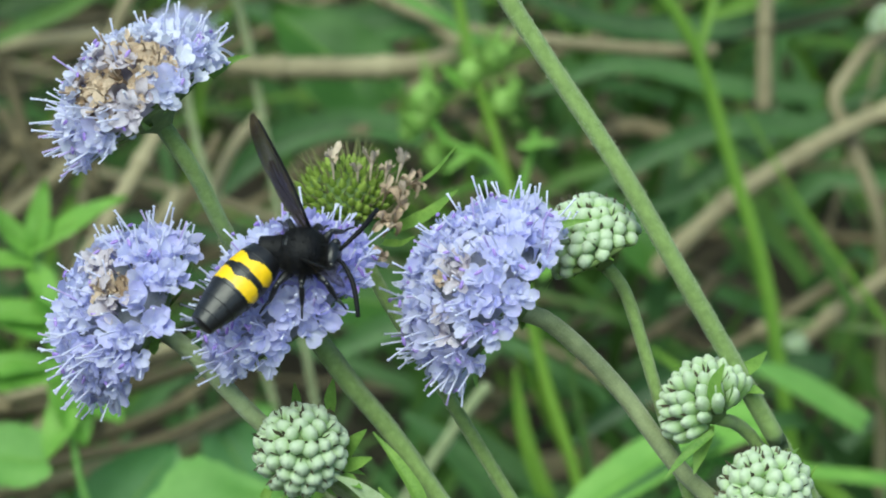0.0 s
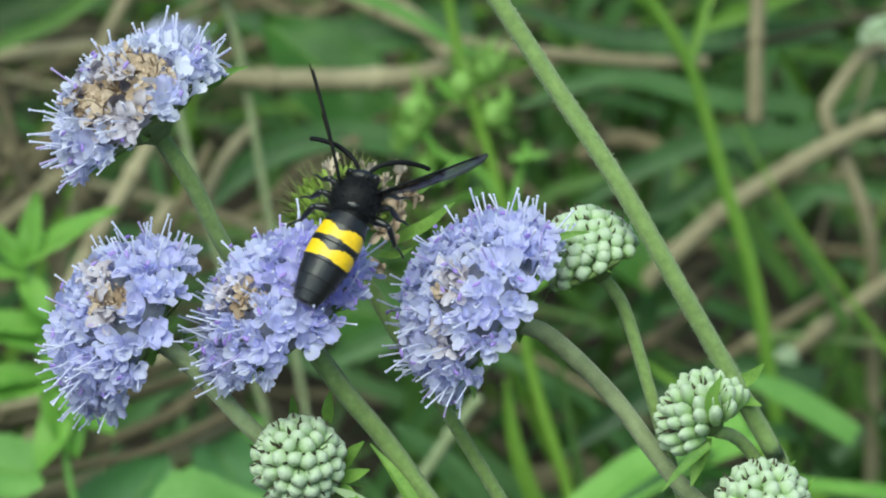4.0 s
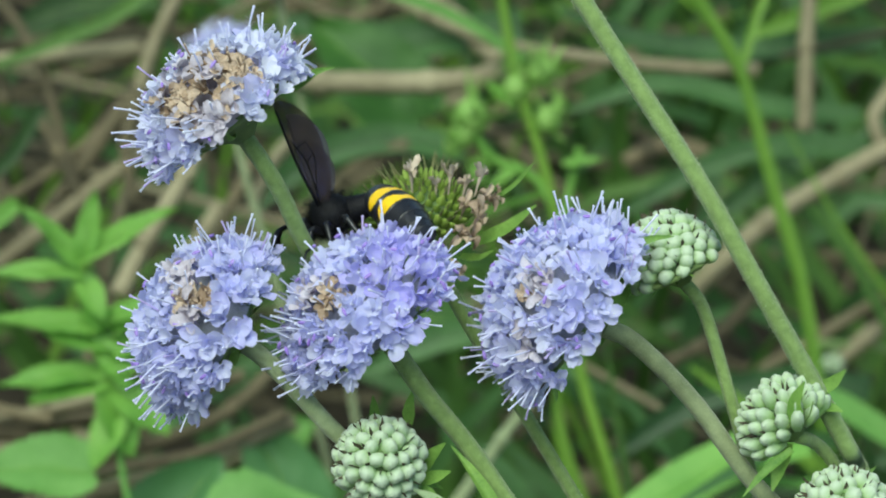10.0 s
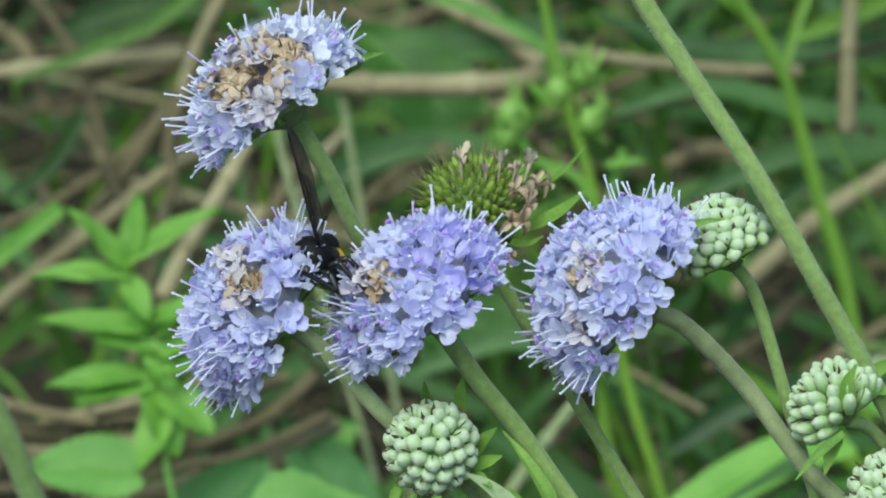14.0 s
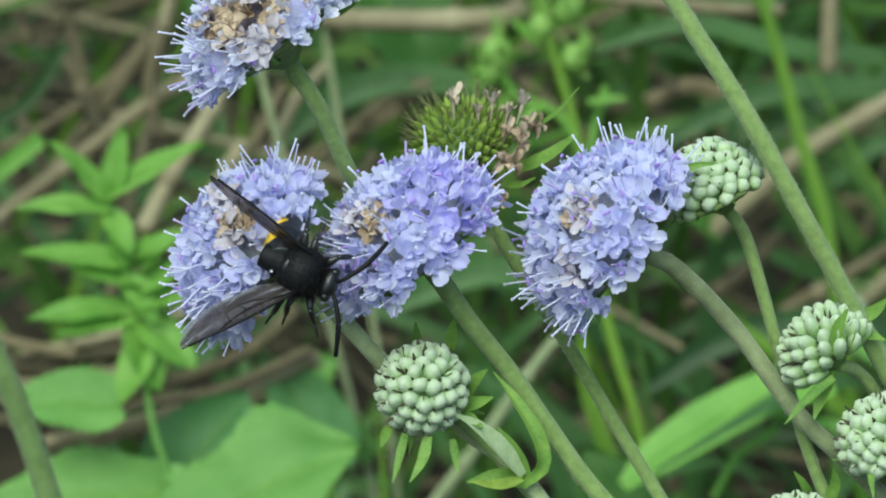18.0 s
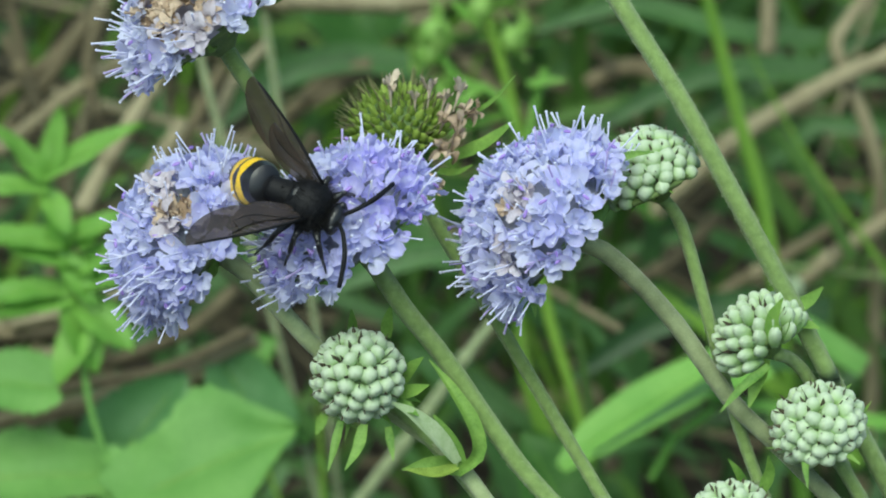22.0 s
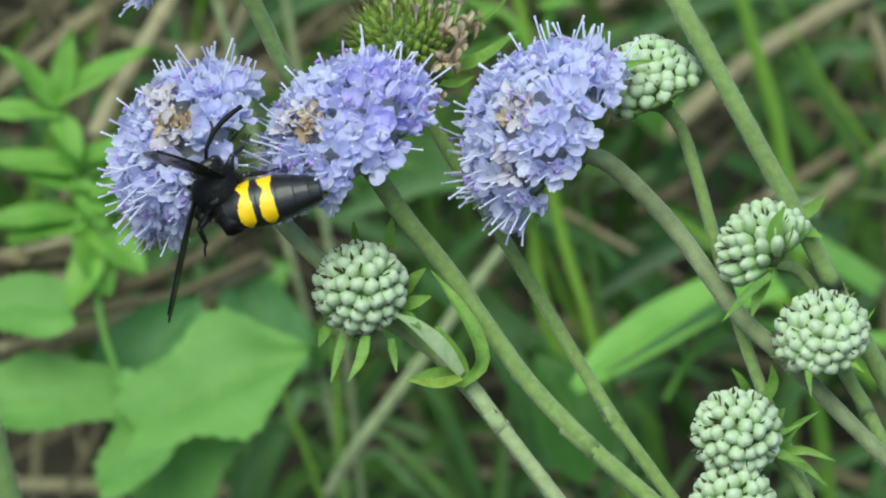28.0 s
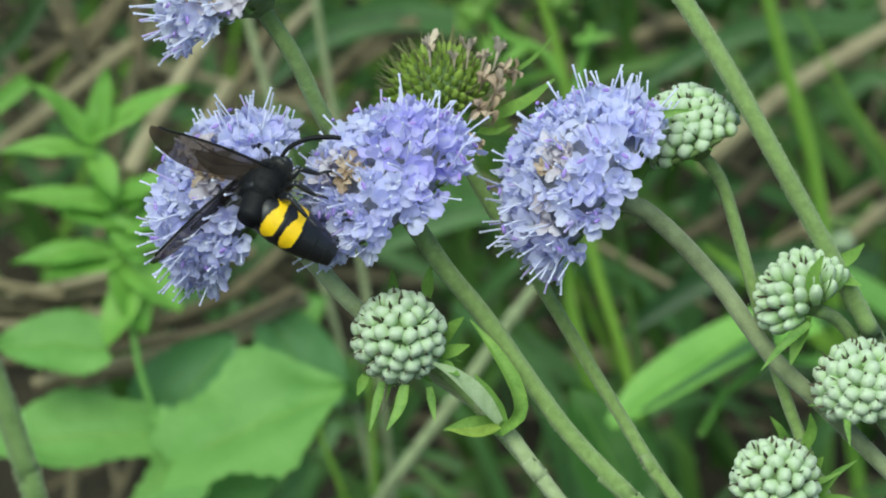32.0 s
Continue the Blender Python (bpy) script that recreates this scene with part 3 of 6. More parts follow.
def bud_head(centre, axis, radius, stem, stem_r, label, seed=1, count=60, flat=0.96, cover=1.55, tall=1.08, dark=False, bristly=1.0, bracts=7, big=1.2, reach=1.0, stem_mat=None, hang=()):
    """A closed head: a ball of small round buds with dark bristles between them, and bracts below."""
    r = random.Random(seed)
    base = thing("scabious_bud_head", Matrix.Translation(centre) @ frame_z(axis), label, "flower bud", "closed scabious heads")
    core = radius - 1.2 * MM
    shallow = cover < 1.5
    dome(base, core, core * flat, CALYX, "core", 0.1 if shallow else 0.55)
    k = radius / (7.2 * MM) * big
    ways = []
    for i in range(count):
        f = (i + 0.5) / count
        tilt = math.acos(1 - cover * f)
        turn = i * 2.39996 + r.gauss(0, 0.05)
        tilt = max(0.02, tilt + r.gauss(0, 0.03))
        n = Vector((math.sin(tilt) * math.cos(turn), math.sin(tilt) * math.sin(turn), math.cos(tilt) * flat))
        ways.append(n)
        m = Matrix.Translation(n * core) @ frame_z((n + Vector((0, 0, 0.42))).normalized(), r.uniform(-0.3, 0.3) + turn)
        s = k * r.uniform(0.92, 1.1) * (0.88 if f > 0.85 else 1)
        put("floret_bud", BUDS[r.randrange(5)], base, m @ Matrix.Diagonal((s / tall ** 0.4, s / tall ** 0.4, s * tall, 1)))
    for n in ways:
        # a dark bristle in the gap between three neighbouring buds
        if r.random() > bristly:
            continue
        near = sorted(ways, key=lambda w: (w - n).length)[1:7]
        up = sorted(near, key=lambda w: -w.z)[:2]
        gap = n * 0.36 + (up[0] + up[1]) * 0.32
        gap *= n.length / max(gap.length, 1e-6)
        put("bristle", BRISTLE_MESH, base, Matrix.Translation(gap * (core + 0.35 * MM)) @ frame_z((gap + Vector((0, 0, 0.25))).normalized(), math.atan2(gap.y, gap.x) + 1.57) @ Matrix.Scale(k * r.uniform(0.75, 1.0), 4))
    for i in range(bracts):
        a = i * 6.283 / bracts + r.uniform(-0.3, 0.3)
        z = -0.8 * MM if shallow else -core * 0.5
        m = Matrix.Rotation(a, 4, "Z") @ Matrix.Translation((core * (0.55 if shallow else 0.7), 0, z)) @ Matrix.Rotation(r.uniform(-0.1, 0.3) if shallow else r.uniform(0.7, 1.5), 4, "Y") @ Matrix.Scale(r.uniform(0.5, 0.9) * reach, 4)
        put("bract", BRACTS[i % 4], base, m)
    inv = base.matrix_basis.inverted()
    for u, v, u2, v2, deep, half in hang:
        # long bracts that hang or stand round the foot of the head
        p, q = inv @ spot(u, v, deep), inv @ spot(u2, v2, deep - 2.5)
        side = (q - p).cross(inv.to_3x3() @ AHEAD).normalized()
        bm = bmesh.new()
        ribbon(bm, [p, p.lerp(q, 0.5) + side * (q - p).length * r.uniform(-0.12, 0.12), q], [half * 0.7 * MM, half * MM, half * 0.7 * MM, half * 0.1 * MM], inv.to_3x3() @ view(r.uniform(-0.3, 0.3), 0.5, 0.8), 0.45, 9)
        part("bract", bm, BRACT, base)
    if shallow:
        involucre(base, core * 1.06, core * 0.42, stem_r * 1.2)
    foot = base.matrix_basis @ Vector((0, 0, -core * (0.38 if shallow else 0.5)))
    stem_part(base, rooted([foot] + stem), [stem_r * 1.15, stem_r, stem_r, stem_r, stem_r * 1.1, stem_r * 1.2], stem_mat or (STEM_DARK if dark else STEM), 350)
    return base


def S(*pts):
    return [spot(*p) for p in pts]


# open flowers
scabious(spot(502, 226, 0), view(-0.58, 0.79, 0.13), 15.6 * MM, S((566, 318, 0), (590, 360, 2), (644, 470, 8), (720, 560, 18), (800, 652, 20), (855, 726, 18), (930, 818, 17), (1064, 1004, 13), (1190, 1134, 10)), 1.15 * MM,
         "pale lilac scabious flower past its best, withered tan centre", brown=((460, 150, 66), (400, 200, 40), (515, 125, 40)), faded=((440, 180, 82),), seed=3, pale=True, count=220, high=13.6)
scabious(spot(488, 604, 2), view(-0.85, 0.48, 0.19), 15.8 * MM, S((560, 650, 0), (610, 700, 0), (690, 785, 2), (800, 880, 6), (905, 955, 6), (956, 1005, 4), (1020, 1090, 2), (1111, 1207, 0)), 1.2 * MM,
         "lilac scabious flower with a small brown centre", brown=((440, 532, 26),), faded=((430, 570, 40), (410, 490, 32)), seed=5, count=235, high=15.0, stem_mat=STEM_GREY)
scabious(spot(757, 588, 0), view(-0.60, 0.76, 0.27), 16.0 * MM, S((800, 648, 0), (850, 720, 2), (925, 812, 5), (1060, 1000, 4), (1186, 1130, 2), (1290, 1220, 0)), 1.3 * MM,
         "bright violet-blue scabious flower, the wasp's feeding place", brown=((668, 552, 28), (762, 506, 14)), faded=((650, 540, 42),), deep=((800, 470, 90), (830, 540, 50)), seed=8, count=230, high=14.6)
scabious(spot(1122, 575, 0), view(-0.82, 0.57, 0.08), 16.7 * MM, S((1195, 608, 1), (1252, 655, 3), (1330, 740, 6), (1430, 875, 5), (1530, 970, 4), (1690, 1130, 2)), 1.25 * MM,
         "full lilac scabious flower with long pale stamens", brown=((1093, 456, 17), (1012, 550, 17)), faded=((1030, 520, 30), (1000, 620, 30)), seed=12, dark=True, count=265, high=16.8)

# closed heads
bud_head(spot(764, 836, -2), view(-0.32, 0.50, 0.76), 7.0 * MM, S((850, 905, 4), (905, 960, 6), (950, 1010, 5), (1020, 1096, 5), (1100, 1200, 3)), 1.0 * MM,
         "round grey-green scabious bud head on a curved stalk", 2, bracts=9, reach=1.0, count=74, big=1.2, cover=1.62,
         hang=((735, 915, 712, 1004, -4, 0.8), (775, 920, 742, 1002, -5, 1.0), (818, 925, 828, 985, -2, 0.7), (757, 770, 752, 716, 5, 1.0), (815, 765, 822, 708, 4, 1.1), (705, 905, 690, 940, -2, 0.9), (836, 850, 880, 800, 2, 1.3), (838, 868, 890, 850, 0, 1.3), (836, 880, 872, 905, -2, 1.1)))
bud_head(spot(1289, 491, 6), view(-0.47, 0.86, 0.16), 8.1 * MM, S((1318, 532, 7), (1343, 580, 10), (1390, 740, 10), (1430, 880, 10), (1480, 1020, 8), (1550, 1180, 6)), 0.95 * MM,
         "pale green scabious bud head on a thin stalk", 3, flat=1.22, cover=0.98, count=88, bracts=13, reach=0.7, big=0.98, tall=0.85)
bud_head(spot(1488, 770, 2), view(-0.55, 0.66, -0.12), 7.2 * MM, S((1535, 800, 6), (1570, 840, 8), (1620, 960, 10), (1690, 1120, 8)), 0.95 * MM,
         "bristly green scabious bud head with leafy bracts", 4, bracts=6, reach=0.8, cover=1.25, count=70, tall=1.45, big=1.12, hang=((1529, 715, 1590, 670, 4, 1.3), (1535, 738, 1585, 745, 3, 1.2), (1488, 800, 1460, 886, 0, 1.4), (1495, 812, 1408, 895, -3, 0.8), (1505, 770, 1518, 690, -4, 1.3)))
bud_head(spot(1586, 922, -3), view(-0.30, 0.66, 0.52), 7.1 * MM, S((1625, 985, 3), (1670, 1060, 4), (1730, 1180, 3)), 1.0 * MM,
         "plump pale green scabious bud head", 6, flat=0.88, count=72, big=1.2, cover=1.4)
bud_head(spot(1434, 1096, -4), view(-0.45, 0.42, 0.75), 6.8 * MM, S((1500, 1130, 2), (1540, 1180, 3), (1600, 1270, 3)), 0.95 * MM,
         "small grey-green scabious bud head with curled bracts", 7, bracts=7, count=70, big=1.2, hang=((1455, 1036, 1424, 978, 2, 0.9), (1487, 1036, 1496, 972, 2, 1.1), (1492, 1075, 1520, 1050, 0, 1.2)))
bud_head(spot(1428, 1222, -6), view(-0.2, 0.75, 0.55), 6.4 * MM, S((1470, 1290, 0), (1500, 1340, 0)), 0.95 * MM,
         "small green scabious bud head low in the clump", 9)


def leaf_pair(name, place, turns, length, width, label):
    """Small narrow leaves where a stalk branches."""
    base = thing(name, place, label, "leaf")
    for a in turns:
        bm = bmesh.new()
        way = a.normalized()
        mid = way * length * 0.5 + Vector((0, 0, 0.12 * length))
        ribbon(bm, [Vector((0, 0, 0)), mid, way * length], [width * 0.7, width, width * 0.6, width * 0.1], (CENTRE - AHEAD * REACH - Vector(base.matrix_basis.translation)).normalized(), 0.35, 8)
        part("blade", bm, BRACT, base)
    return base


leaf_pair("stalk_leaf", spot(950, 1000, 2), [view(-1, 0.02, 0.3), view(-0.5, 0.95, 0.1)], 10 * MM, 1.5 * MM, "narrow green leaves clasping a branched stalk")
leaf_pair("stalk_leaf", spot(1500, 1130, 0), [view(1, -0.1, 0.3), view(0.6, 0.6, 0.2), view(0.9, -0.55, 0.1)], 10 * MM, 0.85 * MM, "drooping dark green leaves low on the stalks")
leaf_pair("stalk_leaf", spot(1160, 598, 3), [view(-0.6, -0.1, 0.5), view(-0.1, -0.5, 0.4)], 3.5 * MM, 0.9 * MM, "small green leaf under a flower")


def stalk_blade(pts, half, label, mat=None, fold=0.5):
    """One leaf of a stalk, along plan places from its foot to its tip; half is its half width in mm."""
    pts = S(*pts)
    base = thing("stalk_leaf", pts[0], label, "leaf")
    bm = bmesh.new()
    ribbon(bm, [p - pts[0] for p in pts], [half * k * MM for k in (0.5, 0.95, 1.0, 0.7, 0.08)], view(0.1, 0.55, 0.8), fold, 14, 4)
    part("blade", bm, mat or BRACT, base)


stalk_blade(((942, 990, 1), (900, 940, -2), (855, 900, -4), (820, 880, -5)), 1.6, "boat-shaped green leaf along a stalk, paled as if lit", LIT_BRACT, 0.6)
stalk_blade(((945, 1010, 2), (978, 975, 0), (968, 920, -1), (925, 850, 0), (890, 805, 1)), 1.25, "curled yellow-green leaf at a stalk's fork", BRACT, 0.7)
stalk_blade(((942, 996, 0), (900, 1008, -4), (848, 1000, -6)), 1.0, "small folded yellow-green leaf at a stalk's fork", SEED, 0.6)
leaf_pair("narrow_bract", spot(1186, 470, -4), [view(1, 0.38, 0.2)], 9.5 * MM, 0.85 * MM, "narrow green bract reaching across a bud head")
leaf_pair("narrow_bract", spot(1074, 698, -4), [view(0.1, -1, 0.2)], 2.8 * MM, 0.5 * MM, "tiny yellow-green curl hanging under a flower")
leaf_pair("narrow_bract", spot(612, 172, 0), [view(1, 0.5, 0.3)], 7.5 * MM, 0.8 * MM, "narrow green bract under a fading flower")
leaf_pair("narrow_bract", spot(502, 660, -3), [view(0.4, 0.7, 0.5)], 4.5 * MM, 0.8 * MM, "small curled yellow-green bract under a flower")


PAPERS = [floret_mesh(200 + k, 1.0, 4, PAPER, crumpled=0.2) for k in range(3)]
WITHERED = [floret_mesh(210 + k, 1.0, 5, WITHER, crumpled=0.7) for k in range(3)]


def spent_head():
    """The head that has shed its petals: green seeds, thin bristles, a few papery brown florets."""
    r = random.Random(31)
    base = thing("spent_scabious_head", Matrix.Translation(spot(832, 398, 24)) @ frame_z(view(-0.2, 0.85, 0.35)), "spent scabious head with green seeds and papery brown remains", "seed head")
    core = 7.6 * MM
    dome(base, core, core * 0.8, CALYX, "core")
    bm = bmesh.new()
    ball(bm, Vector((0, 0, 0.2 * MM)), 0.85 * MM, 0.7 * MM, 1.5 * MM, 6, 8)
    for v in bm.verts:
        if v.co.z > 0.9 * MM:
            v.co.xy *= 0.6
    seed = mesh_of("seed", bm, SEED)
    bm = bmesh.new()
    tube(bm, [Vector((0, 0, 0.8 * MM)), Vector((0.3 * MM, 0, 2.4 * MM)), Vector((0.7 * MM, 0, 3.9 * MM))], [0.26 * MM, 0.16 * MM, 0.03 * MM], 4, 4)
    awn = mesh_of("awn", bm, AWN)
    for i in range(170):
        f = (i + 0.5) / 170
        tilt, turn = math.acos(1 - 1.3 * f), i * 2.39996
        n = Vector((math.sin(tilt) * math.cos(turn), math.sin(tilt) * math.sin(turn), math.cos(tilt) * 0.8))
        m = Matrix.Translation(n * core) @ frame_z((n + Vector((0, 0, 0.5))).normalized(), r.uniform(0, 6))
        ob = put("seed", seed, base, m @ Matrix.Scale(r.uniform(0.8, 1.15), 4))
        for _ in range(r.choice((0, 1, 1, 2))):
            put("awn", awn, ob, Matrix.Rotation(r.uniform(0, 6.28), 4, "Z"))
    # papery florets: three upright pale ones, and a brown huddle on one side
    inv = base.matrix_basis.inverted()
    for u, v, way, size, pale in ((820, 362, (-0.05, 1, 0.3), 1.15, True), (884, 362, (0.1, 1, 0.2), 1.05, True), (930, 366, (0.3, 1, 0.1), 1.1, True), (908, 372, (0.2, 0.9, 0.4), 0.95, True), (862, 372, (0, 1, 0.2), 0.8, True),
                                  (925, 395, (0.6, 0.7, 0.3), 1.1, False), (905, 405, (0.2, 0.6, 0.7), 1.1, False), (915, 430, (0.5, 0.6, 0.5), 1.25, False), (895, 440, (0.3, 0.2, 0.9), 1.0, False), (905, 462, (0.4, 0.5, 0.6), 1.2, False), (888, 482, (0.4, -0.3, 0.7), 0.9, False), (940, 385, (0.8, 0.5, 0.2), 0.9, False)):
        turn = inv.to_3x3() @ view(*way)
        put("papery_floret", PAPERS[r.randrange(3)] if pale else WITHERED[r.randrange(3)], base, Matrix.Translation(inv @ spot(u, v, 18)) @ frame_z(turn, r.uniform(0, 6)) @ Matrix.Diagonal((size * 0.62, size * 0.62, size * 1.15, 1)), "pale papery floret" if pale else "withered brown floret")
    for u, v, u2, v2, half in ((950, 378, 1040, 300, 0.55), (925, 450, 1040, 380, 1.5), (905, 472, 965, 460, 1.0)):
        p, q = inv @ spot(u, v, 20), inv @ spot(u2, v2, 14)
        bm = bmesh.new()
        ribbon(bm, [p, p.lerp(q, 0.5) + (inv.to_3x3() @ view(0.3, -0.8, 0.3)) * 0.9 * MM, q], [half * 0.7 * MM, half * MM, half * 0.7 * MM, half * 0.1 * MM], inv.to_3x3() @ view(0, 0.6, 0.75), 0.3, 9)
        part("bract", bm, BRACT, base)
    foot = base.matrix_basis @ Vector((0, 0, -core * 0.4))
    stem_part(base, rooted([foot] + S((880, 520, 26), (930, 610, 24), (1010, 735, 20), (1080, 850, 17), (1160, 980, 13), (1226, 1085, 10), (1316, 1207, 8))), [1.2 * MM, 1.05 * MM, 1.1 * MM, 1.15 * MM, 1.3 * MM])


spent_head()


def bare_stem(pts, radius, label, mat=STEM, name="flower_stem"):
    pts = S(*pts)
    base = thing(name, pts[-1], label, "stem")
    stem_part(base, rooted(pts), [radius, radius, radius * 1.05, radius * 1.15, radius * 1.25], mat, 900)
    return base


bare_stem(((960, -260, -4), (1040, -110, -3), (1112, 0, -2), (1215, 160, -2), (1335, 345, -2), (1440, 530, -1), (1518, 670, 2), (1605, 830, 6), (1690, 985, 8)), 1.5 * MM, "long thick downy green stem crossing the flowers")
bare_stem(((-150, 520, -100), (-18, 752, -100), (48, 900, -98), (108, 1080, -96), (155, 1250, -94)), 1.6 * MM, "thick deep green stem at the edge of the clump", STEM_DEEP)


# ---- the wasp ----
def lathe(bm, profile, seg=28, squash=1.0, bend=0.0):
    """A body of rings along x; profile rows are x, radius, rise."""
    rings = []
    for x, rad, rise in profile:
        rings.append([bm.verts.new((x * MM, math.cos(2 * math.pi * s / seg) * rad * MM, (math.sin(2 * math.pi * s / seg) * rad * squash + rise) * MM)) for s in range(seg)])
    for a, b in zip(rings, rings[1:]):
        for s in range(seg):
            bm.faces.new((a[s], a[(s + 1) % seg], b[(s + 1) % seg], b[s]))
    bm.faces.new(rings[0])
    bm.faces.new(rings[-1])


def fuzz(bm, places, length, r):
    for p, n in places:
        t = n + Vector((r.gauss(0, 0.5), r.gauss(0, 0.5), r.gauss(0, 0.5)))
        side = t.orthogonal().normalized() * 0.035 * MM
        bm.faces.new([bm.verts.new(q) for q in (p - side, p + side, p + t.normalized() * length * MM * r.uniform(0.5, 1.2))])


def abdomen_radius(x):
    s = -x / 14.0
    return 3.8 * (math.sin(math.pi * min(1, 0.21 + 0.67 * s ** 0.9)) ** 0.5) * (1 - 0.28 * max(0, s - 0.55)) + 0.05


def wasp():
    r = random.Random(5)
    base = thing("wasp", Matrix.Translation(spot(640, 450, -15)), "large black hairy wasp with two yellow bands, feeding on the scabious", "wasp")
    bm = bmesh.new()
    lathe(bm, [(-4.0, 0.8, -0.3), (-3.6, 2.1, -0.1), (-2.6, 3.1, 0.1), (-1.3, 3.7, 0.2), (0.2, 3.95, 0.25), (1.5, 3.75, 0.2), (2.5, 3.2, 0.05), (3.1, 2.2, -0.2), (3.4, 0.9, -0.4)], 30, 0.92)
    for v in bm.verts:
        v.co += v.co.normalized() * 0.10 * MM * noise.noise(v.co * 900)
    hairs = [(v.co.copy(), v.co.normalized()) for v in bm.verts]
    thorax = part("thorax", bm, BLACK_DULL, base)
    bm = bmesh.new()
    fuzz(bm, [(p + Vector((r.gauss(0, 0.45), r.gauss(0, 0.2), r.gauss(0, 0.2))) * MM, n) for p, n in hairs for _ in range(14)], 1.1, r)
    tagged(put("hair", mesh_of("hair", bm, WASP_HAIR), thorax), kind="stuff")
    bm = bmesh.new()
    ball(bm, Vector((-1.8, 0, 2.6)) * MM, 1.2 * MM, 1.5 * MM, 0.6 * MM, 8, 14)
    part("back_plate", bm, BLACK, thorax)
    bm = bmesh.new()
    ball(bm, Vector((4.5, 0, -0.6)) * MM, 1.5 * MM, 2.7 * MM, 2.1 * MM, 10, 16)
    head = part("head", bm, BLACK, base)
    for s in (-1, 1):
        bm = bmesh.new()
        ball(bm, Vector((4.8, s * 2.05, -0.3)) * MM, 0.85 * MM, 0.8 * MM, 1.4 * MM, 8, 10)
        part("eye", bm, BLACK, head)
        bm = bmesh.new()
        pts = [Vector((5.6, s * 0.8, 0.3)), Vector((6.9, s * 2.2, 1.0)), Vector((8.6, s * 5.0, 0.8)), Vector((9.6, s * 8.0, -0.3)), Vector((10.0, s * 9.6, -1.2))]
        line = tube(bm, [p * MM for p in pts], [0.32 * MM, 0.42 * MM, 0.45 * MM, 0.40 * MM], 8, 24)
        for v in bm.verts:
            i = min(range(len(line)), key=lambda k: (line[k] - v.co).length)
            v.co = line[i] + (v.co - line[i]) * (1.0 if i % 2 else 0.88)
        part("antenna", bm, BLACK_DULL, head)
    bm = bmesh.new()
    fuzz(bm, [(Vector((4.0, r.uniform(-2, 2), 0.6)) * MM, Vector((0.3, 0, 1))) for _ in range(60)], 0.8, r)
    tagged(put("hair", mesh_of("hair", bm, WASP_HAIR), head), kind="stuff")
    bm = bmesh.new()
    tube(bm, [Vector((-2.5, 0, -0.2)) * MM, Vector((-4.5, 0, -0.3)) * MM, Vector((-6.8, 0, -0.3)) * MM], [2.6 * MM, 2.2 * MM, 1.9 * MM], 16, 8)
    part("waist", bm, BLACK_DULL, base)
    # abdomen of six overlapping plates; two carry the yellow bands
    abdomen = put("abdomen", None, base, Matrix.Translation(Vector((-3.0, 0, -0.3)) * MM))
    cuts = [0.3, -1.5, -4.8, -8.0, -10.5, -12.6, -14.2]
    for k in range(6):
        a, b = cuts[k], cuts[k + 1] - 0.25
        bm = bmesh.new()
        rows, seg = 16, 56
        rings = []
        for i in range(rows + 1):
            x = a + (b - a) * i / rows
            lip = 0.10 * (i / rows) ** 3 + (-0.12 if i == 0 else 0)
            rad = max(0.05, abdomen_radius(min(x, -0.02)) + lip) if k < 5 or i < rows else 0.05
            drop = -0.6 * (x / 14.0) ** 2
            long = x if x > -8 else -8 + (x + 8) * 1.06
            rings.append([bm.verts.new((long * MM, math.cos(2 * math.pi * s / seg) * rad * MM, (math.sin(2 * math.pi * s / seg) * rad * 0.86 + drop) * MM)) for s in range(seg)])
        for i, (p, q) in enumerate(zip(rings, rings[1:])):
            for s in range(seg):
                f = bm.faces.new((p[s], p[(s + 1) % seg], q[(s + 1) % seg], q[s]))
                ang = 2 * math.pi * (s + 0.5) / seg - math.pi / 2
                ang = abs((ang + math.pi) % (2 * math.pi) - math.pi)
                along = (i + 0.5) / rows
                notch = math.exp(-(ang / 0.34) ** 2)
                side = max(0, ang - 1.05) ** 2
                if k in (1, 2):
                    first = (0.14 if k == 1 else 0.2) + 0.24 * notch + 0.5 * side
                    last = (0.82 if k == 1 else 0.88) - 0.10 * notch - 0.5 * side
                    f.material_index = 1 if ang < 1.75 and first < along < last else 0
        bm.faces.new(rings[0])
        bm.faces.new(rings[-1])
        put("abdomen_plate", mesh_of("abdomen_plate", bm, BLACK, YELLOW), abdomen, None, "black plate with a notched yellow band" if k in (1, 2) else "glossy black plate")
    bm = bmesh.new()
    places = []
    for _ in range(240):
        x, a = r.uniform(-14, -7.5), r.uniform(0, 6.28)
        rad = abdomen_radius(x)
        places.append((Vector((min(x, -8 + (x + 8) * 1.06), math.cos(a) * rad, math.sin(a) * rad * 0.86 - 0.6 * (x / 14) ** 2)) * MM, Vector((-0.8, math.cos(a), math.sin(a)))))
    fuzz(bm, places, 0.8, r)
    tagged(put("hair", mesh_of("hair", bm, WASP_HAIR), abdomen), kind="stuff")
